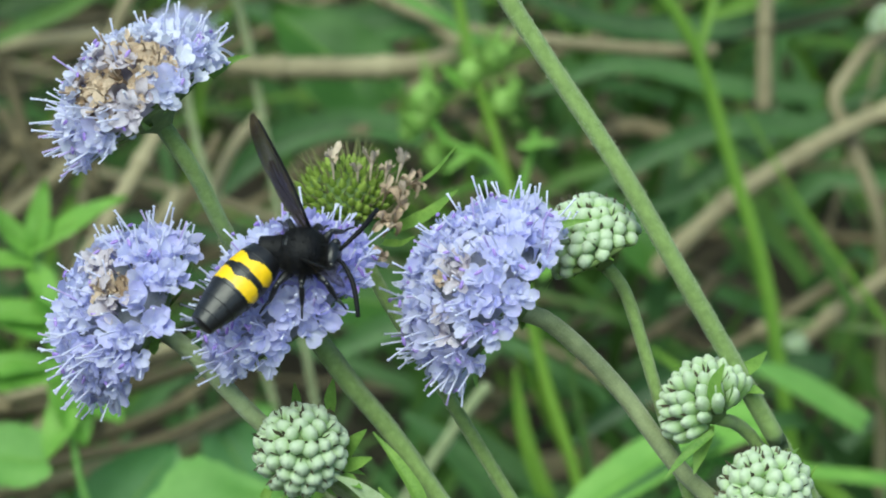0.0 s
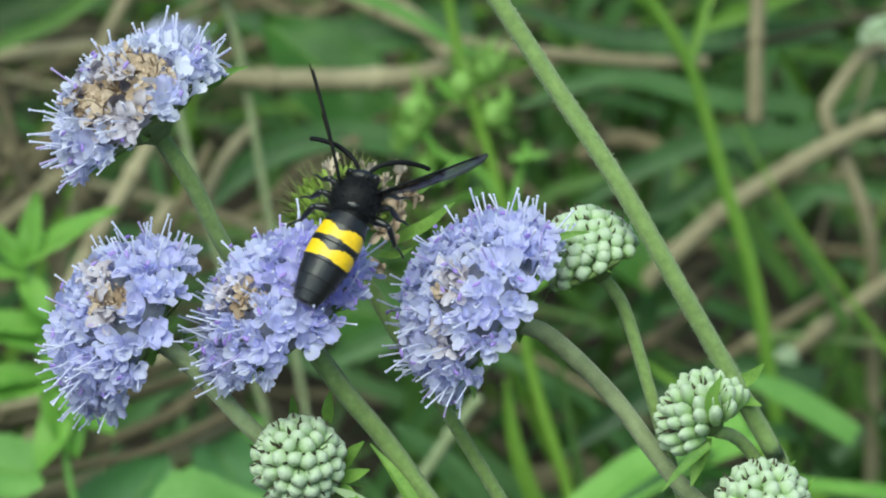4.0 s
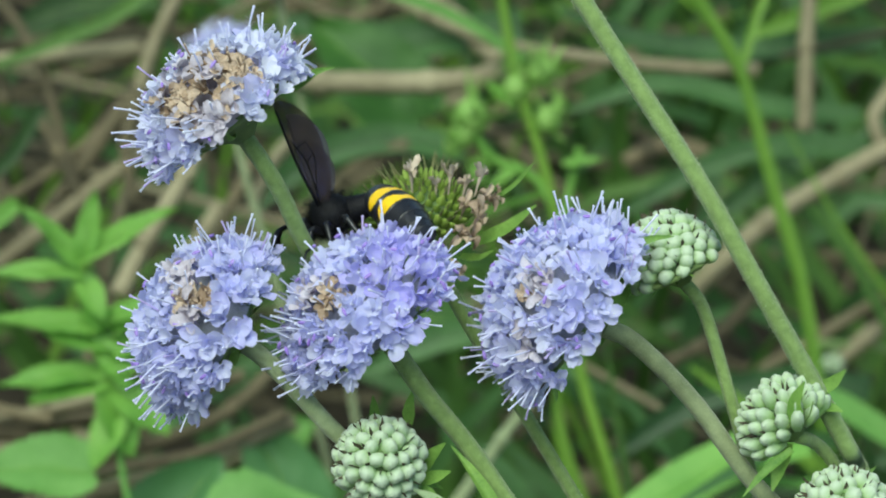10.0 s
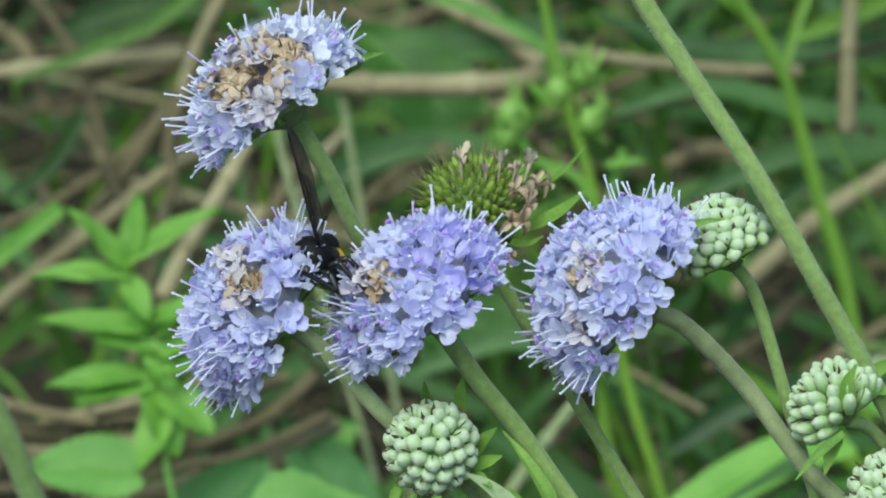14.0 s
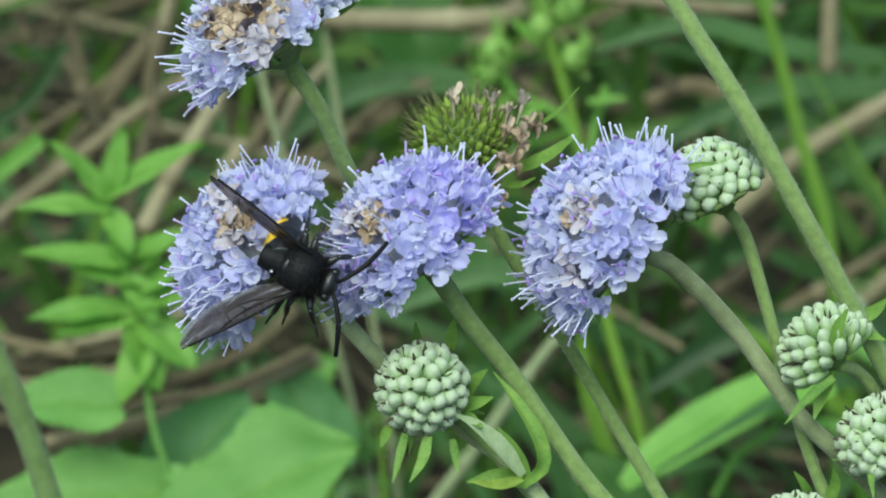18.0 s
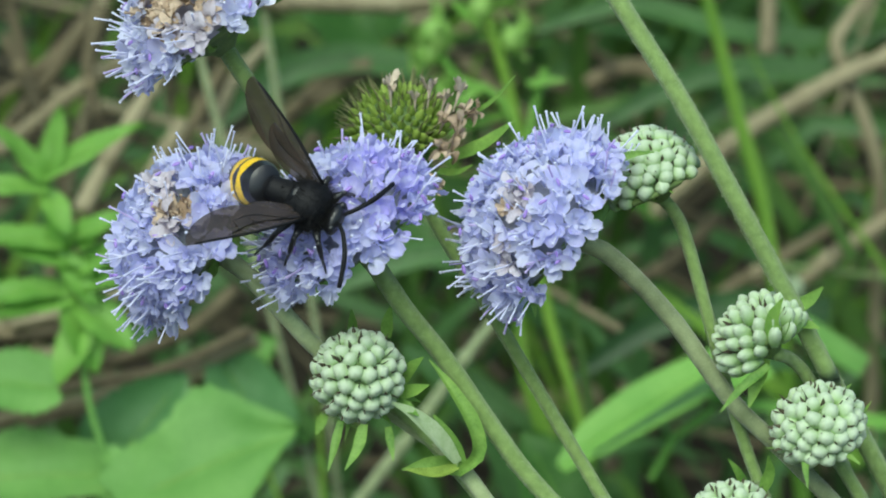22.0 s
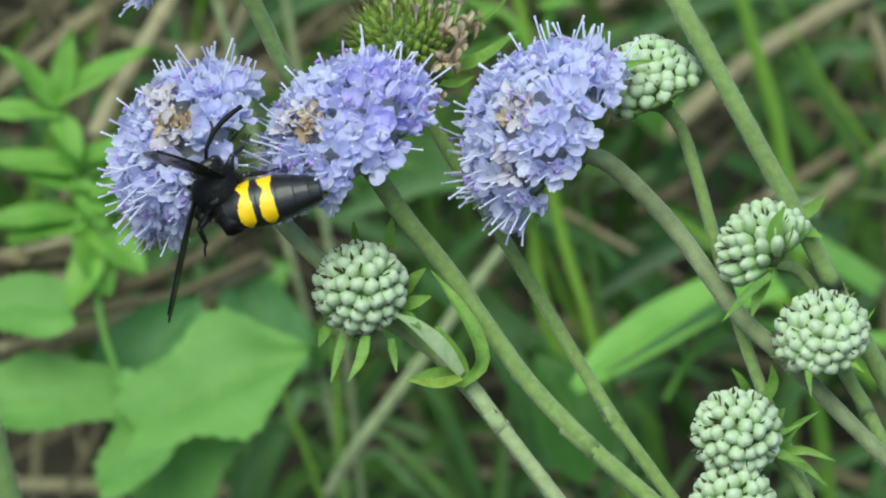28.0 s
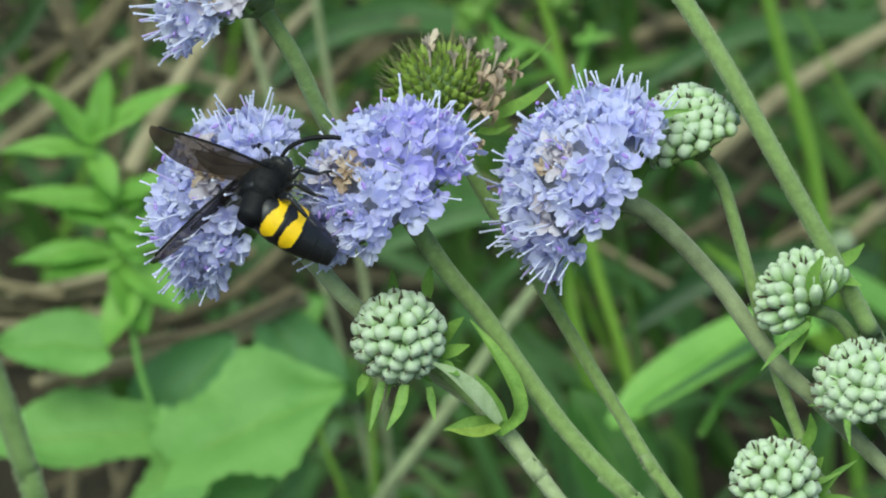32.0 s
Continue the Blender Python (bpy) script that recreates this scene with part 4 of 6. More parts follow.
    # wings: root at the origin, along x, leading edge towards +y
    def blade(bm, length, wide, shift):
        rows = []
        for i in range(15):
            f = i / 14
            lead = (0.12 + 0.14 * math.sin(math.pi * f)) * wide
            trail = -wide * (0.06 + 1.0 * math.sin(math.pi * min(1.0, 0.02 + 0.90 * f ** 1.25)) ** 0.8) * (1 if f < 0.95 else 0.75)
            row = []
            for j in range(7):
                y = lead + (trail - lead) * j / 6
                row.append(bm.verts.new((f * length * (1 - 0.04 * (j / 6 - 0.3) ** 2), y + shift, 0.10 * MM * math.sin(j * 1.9 + f * 3) + 0.25 * MM * math.sin(f * 3.1) - 0.12 * MM * j / 6)))
            rows.append(row)
        for a, b in zip(rows, rows[1:]):
            for j in range(6):
                bm.faces.new((a[j], a[j + 1], b[j + 1], b[j]))
    bm = bmesh.new()
    blade(bm, 19.8 * MM, 4.1 * MM, 0)
    fore = mesh_of("forewing", bm, WING)
    bm = bmesh.new()
    blade(bm, 12.0 * MM, 2.8 * MM, -1.1 * MM)
    hind = mesh_of("hindwing", bm, WING)
    veins = []
    for pts, a in (([(0, 0.5, 0.1), (9, 0.95, 0.35), (18.6, 0.5, 0.2)], 0.24), ([(0, 0.2, 0.1), (8, -0.6, 0.3), (13, 0.4, 0.3)], 0.12), ([(3, -0.2, 0.2), (8, -2.0, 0.2), (11.5, -1.8, 0.2)], 0.10), ([(8, -0.6, 0.25), (9, -1.9, 0.2)], 0.09), ([(11, 0.2, 0.25), (11.5, -1.8, 0.2)], 0.09)):
        bm = bmesh.new()
        tube(bm, [Vector(p) * MM for p in pts], [a * MM, a * 0.8 * MM], 5, 8)
        veins.append(mesh_of("vein", bm, BLACK_DULL))
    wings = []
    for s in (1, -1):
        w = put("wing", fore, base, Matrix.Translation(Vector((0.6, s * 2.7, 2.2)) * MM))
        put("hindwing", hind, w)
        for v in veins:
            put("vein", v, w)
        wings.append(w)
    legs = []
    for n, (x, spread, fwd, ln) in enumerate(((2.2, 1.0, 0.75, 0.85), (0.4, 1.2, 0.1, 0.95), (-1.2, 1.3, -0.45, 1.0))):
        for s in (1, -1):
            bm = bmesh.new()
            hip = Vector((0, 0, 0))
            knee = Vector((fwd * 2.4, s * 3.0 * spread, 1.2)) * ln
            ankle = knee + Vector((fwd * 2.2, s * 1.6, -3.4)) * ln
            toe = ankle + Vector((fwd * 2.2, s * 1.8, -1.4)) * ln
            tube(bm, [hip, knee * 0.5 * MM + Vector((0, 0, 0.2 * MM)), knee * MM], [0.55 * MM, 0.75 * MM, 0.42 * MM], 8, 8)
            tube(bm, [knee * MM, (knee + ankle) * 0.5 * MM, ankle * MM], [0.42 * MM, 0.48 * MM, 0.30 * MM], 8, 6)
            tube(bm, [ankle * MM, (ankle + toe) * 0.5 * MM + Vector((0, 0, 0.3 * MM)), toe * MM], [0.24 * MM, 0.2 * MM, 0.15 * MM], 6, 6)
            fuzz(bm, [(knee.lerp(ankle, r.random()) * MM, Vector((r.gauss(0, 1), r.gauss(0, 1), r.gauss(0, 1)))) for _ in range(60)], 0.8, r)
            leg = part("leg", bm, BLACK, base)
            leg.matrix_basis = Matrix.Translation(Vector((x, s * 2.1, -1.9)) * MM)
            legs.append(leg)
    return base, abdomen, wings, legs


WASP, ABDOMEN, WINGS, LEGS = wasp()


# ---- behind the flowers ----
def leaf(place, way, face, length, width, mat, label, teeth=0.08, parent=None, name="leaf", lobes=0.0, seed=1, blunt=0.78):
    """A toothed leaf from its foot at place along way, its upper side towards face."""
    r = random.Random(seed)
    way = way.normalized()
    side = way.cross(face).normalized()
    up = side.cross(way)
    bm = bmesh.new()
    n, m = 22, 10
    rows = []
    for i in range(n + 1):
        f = i / n
        w = width * (math.sin(math.pi * min(1, 0.10 + 0.9 * f ** blunt)) ** 0.75)
        w *= 1 + lobes * math.sin(f * 11 + seed)
        row = []
        for j in range(m + 1):
            k = 2 * j / m - 1
            edge = 1 + (teeth if i % 2 else -teeth) * abs(k) ** 6
            ripple = 0.05 * length * noise.noise(Vector((f * 3, k * 2, seed * 7.3)))
            vein = 0.010 * length * abs(math.sin(f * 16 - abs(k) * 4)) * abs(k) ** 0.3
            row.append(bm.verts.new(way * (f * length - abs(k) * width * 0.25 * (1 - f) * 0.6) + side * (w * k * edge) + up * (0.22 * width * abs(k) - 0.22 * length * f * f + ripple + vein)))
        rows.append(row)
    for a, b in zip(rows, rows[1:]):
        for j in range(m):
            bm.faces.new((a[j], a[j + 1], b[j + 1], b[j]))
    ob = put(name, mesh_of(name, bm, mat), parent, Matrix.Translation(place))
    rib = bmesh.new()
    tube(rib, [way * (f * length) + up * (-0.22 * length * f * f + 0.05 * length * noise.noise(Vector((f * 3, 0, seed * 7.3)))) for f in (0, 0.25, 0.5, 0.75, 0.97)], [0.010 * length, 0.008 * length, 0.003 * length], 6, 16)
    if parent is None or parent.parent is None:
        put("midrib", mesh_of("midrib", rib, BRACT), ob)
    if parent is None:
        tagged(ob, label, "leaf")
    return ob


def strip(pts, half, mat, label, face=None, name="grass_blade", category="grass", fold=0.35, taper=True, ends=True):
    """One blade or flat stalk along plan places; half is its half width in mm."""
    pts = S(*pts)
    bm = bmesh.new()
    if ends:
        pts = rooted(pts) if pts[-1].z > 0.01 else pts
    base = pts[0]
    ws = [half * MM * k for k in ((0.25, 0.8, 1, 1, 1, 0.9) if taper else (1, 1, 1, 1))]
    line = ribbon(bm, [p - base for p in pts], ws, face or view(0.2, 0.3, 0.9), fold, 6 * (len(pts) - 1), 4)
    ob = put(name, mesh_of(name, bm, mat), None, Matrix.Translation(base))
    rib = bmesh.new()
    tube(rib, line, [half * 0.05 * MM, half * 0.13 * MM, half * 0.15 * MM], 5, len(line))
    part("midrib", rib, mat, ob)
    return tagged(ob, label, category)


def stalk(pts, half, mat, label, name="dry_stalk", category="dry stalk", foot=True, knots=True):
    pts = S(*pts)
    if foot:
        pts = rooted(pts)
    base = pts[0]
    bm = bmesh.new()
    n = 8 * (len(pts) - 1)
    line = tube(bm, [p - base for p in pts], [half * 0.8 * MM, half * MM, half * MM, half * 1.1 * MM], 8, n, 0.12)
    ob = put(name, mesh_of(name, bm, mat), None, Matrix.Translation(base))
    for i in range(5, n - 2, 11):
        bm = bmesh.new()
        ball(bm, line[i], half * 1.2 * MM, half * 1.2 * MM, half * 1.6 * MM, 6, 9, frame_z((line[i + 1] - line[i]).normalized()))
        part("joint", bm, mat, ob)
    return tagged(ob, label, category)


# leafy plant with toothed leaves
def leafy_plant():
    deep = 255
    base = thing("leafy_plant", spot(345, 1030, deep), "bright green leafy herb with toothed leaves in pairs", "plant")
    inv = base.matrix_basis.inverted()
    stem_part(base, rooted(S((228, 520, deep), (245, 570, deep), (260, 670, deep), (285, 790, deep), (305, 910, deep), (345, 1030, deep), (390, 1180, deep))), [0.7 * MM, 0.9 * MM, 1.0 * MM, 1.1 * MM, 1.3 * MM], LEAF, 0)
    rows = ((225, 500, 0.85, 0.65, 150, 34), (225, 520, -1, 0.12, 130, 30), (222, 505, -0.6, 0.8, 110, 28), (232, 495, 0.1, 1, 95, 26), (228, 530, 0.2, -0.3, 70, 28),
            (250, 620, -1, 0.25, 140, 34), (255, 615, 0.8, 0.5, 110, 30), (258, 640, 0.3, -0.4, 80, 30),
            (262, 700, -1, 0.05, 140, 36), (268, 690, 1, 0.25, 95, 34), (275, 720, 0.35, -0.9, 100, 44), (292, 760, -0.3, -0.6, 90, 38),
            (277, 652, -0.9, 0.35, 95, 36), (282, 662, 0.8, 0.5, 80, 38), (273, 712, -1, -0.1, 110, 36), (288, 722, 0.7, -0.5, 95, 46), (277, 692, 0.2, -0.9, 90, 42), (267, 622, -0.4, 0.8, 70, 28), (282, 622, 0.6, 0.7, 70, 28))
    for i, (u, v, a, b, ln, wd) in enumerate(rows):
        k = STEP * 1.51
        leaf(inv @ spot(u, v, deep), view(a, b, 0.25), view(0.05 * (-1) ** i, 0.75, 0.6), ln * k * 1.3, wd * 0.9 * k, LEAF_BRIGHT, "", 0.10, base, "leaf", seed=i + 3)
    for i, (u, v, a, b, ln, wd) in enumerate(((245, 872, -1, 0.14, 200, 66), (330, 985, 0.6, -0.3, 60, 20))):
        k = STEP * 1.51
        leaf(inv @ spot(u, v, deep), view(a, b, 0.2), view(0, 0.55, 0.8), ln * k, wd * k, LEAF, "", 0.06, base, "leaf", seed=i + 30)


leafy_plant()
K = STEP * 1.5
leaf(spot(362, 1082, 250), view(1, 0.62, 0.3), view(-0.05, 0.6, 0.75), 345 * K, 122 * K, LEAF, "broad fresh green leaf with a wavy toothed edge", 0.035, lobes=0.2, seed=51, blunt=1.25)
leaf(spot(345, 1028, 262), view(-1, 0.10, 0.3), view(0, 0.6, 0.75), 340 * K, 82 * K, LEAF, "broad fresh green leaf lying level", 0.03, lobes=0.1, seed=52, blunt=0.95)
leaf(spot(400, 1040, 258), view(0.3, -1, 0.3), view(0, 0.45, 0.85), 210 * K, 125 * K, LEAF, "broad green leaf hanging down", 0.035, lobes=0.12, seed=53, blunt=1.0)
leaf(spot(300, 1190, 240), view(0.7, 0.5, 0.3), view(0, 0.6, 0.8), 150 * K, 36 * K, LEAF, "narrow green leaf near the ground", 0.04, seed=54)
leaf(spot(335, 1030, 275), view(0.5, 0.75, 0.2), view(0.1, 0.5, 0.8), 240 * K, 95 * K, LEAF_BLUE, "blue-green leaf behind two fresh ones", 0.04, seed=62)
leaf(spot(620, 980, 330), view(-0.4, 0.9, 0.2), view(0.1, 0.5, 0.8), 250 * K, 85 * K, LEAF_BLUE, "shaded green leaf among the stems", 0.03, seed=55)
leaf(spot(480, 900, 340), view(0.7, 0.6, 0.2), view(0.1, 0.5, 0.8), 220 * K, 80 * K, LEAF, "soft green leaf among stems", 0.03, seed=56)
# the next four leaves carry the shade of the background in their colour
leaf(spot(820, 260, 430), view(-0.7, 0.75, 0.1), view(0.1, 0.4, 0.9), 330 * K, 110 * K, LEAF_SHADED, "large dark green leaf far behind the flowers", 0.02, seed=57)
leaf(spot(900, 620, 420), view(-0.9, 0.2, 0.1), view(0.1, 0.5, 0.8), 300 * K, 85 * K, LEAF_SHADED, "dark green leaf far behind the flowers", 0.02, seed=58)
leaf(spot(1180, 1150, 320), view(-0.4, 0.9, 0.1), view(0.2, 0.4, 0.85), 260 * K, 90 * K, LEAF_SHADED, "bluish dark green leaf low between the stems", 0.03, seed=59)
leaf(spot(1320, 560, 420), view(-0.5, 0.7, 0.1), view(0.2, 0.4, 0.85), 240 * K, 60 * K, LEAF_SHADED, "dark green leaf behind the thick stem", 0.03, seed=60)

strip(((1140, 1010, 300), (1201, 957, 300), (1321, 882, 300), (1420, 838, 302), (1500, 815, 305)), 7.4, LEAF_LIT, "broad bright green grass blade reaching up", view(0.1, 0.75, 0.65), ends=False, fold=0.15)
strip(((1300, 1030, 310), (1330, 970, 310), (1380, 920, 310), (1450, 895, 310), (1510, 900, 312)), 3.4, LEAF_LIT, "bright green grass blade arching over", view(0, 0.75, 0.65), fold=0.15)
strip(((1180, -200, 377), (1236, -105, 377), (1320, 50, 377), (1386, 165, 377), (1446, 375, 377), (1496, 545, 377), (1530, 760, 377), (1560, 980, 377)), 2.1, GRASS_FRESH, "long fresh green grass stem")
strip(((1040, -170, 380), (1116, -95, 380), (1240, 0, 380), (1326, 70, 380), (1386, 168, 378)), 1.7, GRASS_FRESH, "green grass blade joining a stem", ends=False)
strip(((1480, -80, 390), (1420, 60, 385), (1388, 170, 380)), 1.3, GRASS_FRESH, "green grass blade joining a stem", ends=False)
strip(((326, -105, 360), (516, -45, 360), (636, -10, 360), (856, 60, 365), (1010, 150, 370)), 1.7, LEAF, "pale green blade leaning across", ends=False)
strip(((1460, 250, 390), (1540, 400, 390), (1620, 520, 390), (1720, 660, 390)), 1.0, GRASS_FRESH, "yellowish green grass blade")
strip(((700, 860, 330), (711, 930, 330), (718, 1080, 330), (726, 1220, 330)), 1.0, GRASS_FRESH, "fresh green grass stem")
strip(((600, 940, 320), (625, 1030, 320), (660, 1120, 320), (695, 1220, 320)), 1.1, GRASS_FRESH, "fresh green grass stem")
strip(((1150, 620, 350), (1165, 760, 350), (1190, 900, 350), (1215, 1080, 350)), 1.6, GRASS, "narrow dark green grass blade")
strip(((20, 180, 420), (150, 130, 420), (300, 60, 420), (420, -80, 420)), 2.2, GRASS, "green blade across the dry grass", ends=False)
strip(((0, 390, 380), (90, 330, 380), (150, 230, 380)), 2.2, GRASS, "olive green bent grass blade", ends=False)
stalk(((1532, -180, 400), (1526, -105, 400), (1506, 85, 400), (1501, 275, 400)), 2.3, STRAW, "pale dry upright stalk", foot=False)
stalk(((560, 180, 350), (700, 187, 350), (900, 184, 350), (960, 170, 355)), 3.1, STRAW, "pale dry stalk lying level", foot=False)
stalk(((740, 20, 390), (866, 85, 385), (996, 125, 385), (1246, 158, 385), (1420, 165, 385)), 1.8, STRAW, "tan dry stalk lying across", foot=False)
stalk(((1790, 250, 410), (1660, 300, 410), (1564, 352, 410), (1460, 415, 410), (1360, 500, 412), (1300, 560, 420)), 2.9, STRAW, "thick dry straw lying aslant", foot=False)
stalk(((1554, 687, 420), (1640, 620, 420), (1760, 540, 420)), 2.6, STRAW, "pale dry stalk with a bud at its tip", foot=False)
stalk(((-120, 700, 400), (-4, 575, 400), (146, 455, 400), (316, 325, 400), (450, 250, 400)), 2.4, STRAW, "thick weathered stalk lying aslant", foot=False)
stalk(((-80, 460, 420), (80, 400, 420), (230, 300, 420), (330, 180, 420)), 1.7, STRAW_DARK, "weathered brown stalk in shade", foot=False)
stalk(((440, 290, 330), (390, 380, 330), (330, 480, 330), (290, 560, 330)), 2.4, STRAW, "olive dry stalk behind the flower", foot=False)
stalk(((20, -20, 430), (90, 60, 430), (150, 160, 430), (190, 300, 430)), 1.8, STRAW_DARK, "thin dark brown dry stalk")
stalk(((405, -120, 430), (380, 40, 430), (345, 160, 430), (310, 330, 430)), 1.6, STRAW, "thin pale dry grass stalk")
stalk(((1021, 747, 300), (981, 797, 300), (861, 967, 300), (741, 1127, 300), (700, 1200, 300)), 1.7, STEM_DARK, "olive dry stalk behind the stems", foot=False)
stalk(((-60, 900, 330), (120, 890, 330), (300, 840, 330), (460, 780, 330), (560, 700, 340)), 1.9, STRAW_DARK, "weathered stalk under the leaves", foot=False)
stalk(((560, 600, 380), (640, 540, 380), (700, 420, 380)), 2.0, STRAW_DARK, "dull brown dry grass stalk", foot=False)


# green flower buds of a taller plant
def green_buds():
    base = thing("budding_plant", spot(1106, 695, 333), "fresh green plant with round leafy buds", "plant")
    inv = base.matrix_basis.inverted()
    stem_part(base, rooted(S((935, -220, 333), (946, -105, 333), (970, 60, 333), (996, 185, 333), (1056, 395, 333), (1106, 695, 333), (1171, 917, 333), (1220, 1150, 333))), [1.3 * MM, 1.5 * MM, 1.7 * MM, 2.0 * MM], GRASS_FRESH, 0)
    stem_part(base, S((911, 262, 333), (950, 320, 333), (1020, 350, 333), (1060, 410, 333)), [1.2 * MM, 1.3 * MM], LEAF_BRIGHT, 0, "branch")
    stem_part(base, S((1105, 300, 336), (1090, 360, 336), (1070, 450, 334)), [1.1 * MM, 1.2 * MM], LEAF_BRIGHT, 0, "branch")
    stem_part(base, S((930, 420, 340), (985, 400, 340), (1050, 380, 334)), [0.9 * MM, 1.0 * MM], LEAF_BRIGHT, 0, "branch")
    r = random.Random(77)
    for u, v, rad in ((911, 248, 6.6), (900, 275, 4.6), (992, 196, 5.0), (1036, 170, 5.2), (1050, 252, 5.0), (925, 350, 3.8), (880, 300, 3.4)):
        bm = bmesh.new()
        c = inv @ spot(u, v, 333)
        ball(bm, c, rad * 0.75 * MM, rad * 0.75 * MM, rad * 0.8 * MM, 8, 12)
        for _ in range(22):
            n = Vector((r.gauss(0, 1), r.gauss(0, 1), r.gauss(0.4, 1))).normalized()
            p = c + n * rad * 0.5 * MM
            ribbon(bm, [p, p + n * rad * 0.5 * MM, p + (n + Vector((0, 0, 0.3))) * rad * r.uniform(0.7, 1.3) * MM], [0.9 * MM, 0.8 * MM, 0.1 * MM], n.orthogonal(), 0.2, 4)
        part("leafy_bud", bm, BUD_LIME, base)
    for u, v, a, b in ((930, 270, -0.9, -0.3), (1000, 330, -0.8, -0.5), (1075, 330, 0.9, 0.2), (1090, 430, 0.8, -0.3), (985, 230, -0.6, 0.7), (1110, 560, 0.7, 0.6)):
        leaf(inv @ spot(u, v, 333), view(a, b, 0.3), view(0, 0.6, 0.7), 11 * MM, 1.6 * MM, LEAF_BRIGHT, "", 0.02, base, "leaf", seed=int(u))


green_buds()
scabious(spot(566, -6, 350), view(-0.1, 0.8, 0.45), 10.5 * MM, S((575, 60, 352), (600, 160, 352), (640, 400, 352)), 0.9 * MM, "small violet scabious flower far behind", dark=True, seed=40, count=46, high=10)
scabious(spot(478, 142, 345), view(-0.1, 0.85, 0.4), 10.0 * MM, S((482, 170, 347), (500, 300, 347), (560, 520, 347)), 0.9 * MM, "violet scabious flower half hidden behind another", dark=True, seed=41, count=46, high=10)
bud_head(spot(1736, 132, 450), view(-0.1, 0.5, 0.8), 8.2 * MM, S((1690, 158, 425), (1640, 222, 418), (1624, 258, 416), (1648, 320, 416), (1688, 420, 416), (1706, 500, 420), (1704, 600, 430)), 2.1 * MM, "far pale green scabious bud head on a kinked dry stalk", 44, bracts=4, stem_mat=STRAW)
bud_head(spot(1552, 690, 415), view(-0.6, 0.1, 0.7), 3.6 * MM, S((1575, 672, 420), (1600, 655, 420)), 0.7 * MM, "small pale bud at the tip of a dry stalk", 45, count=30, bracts=0, big=1.4)


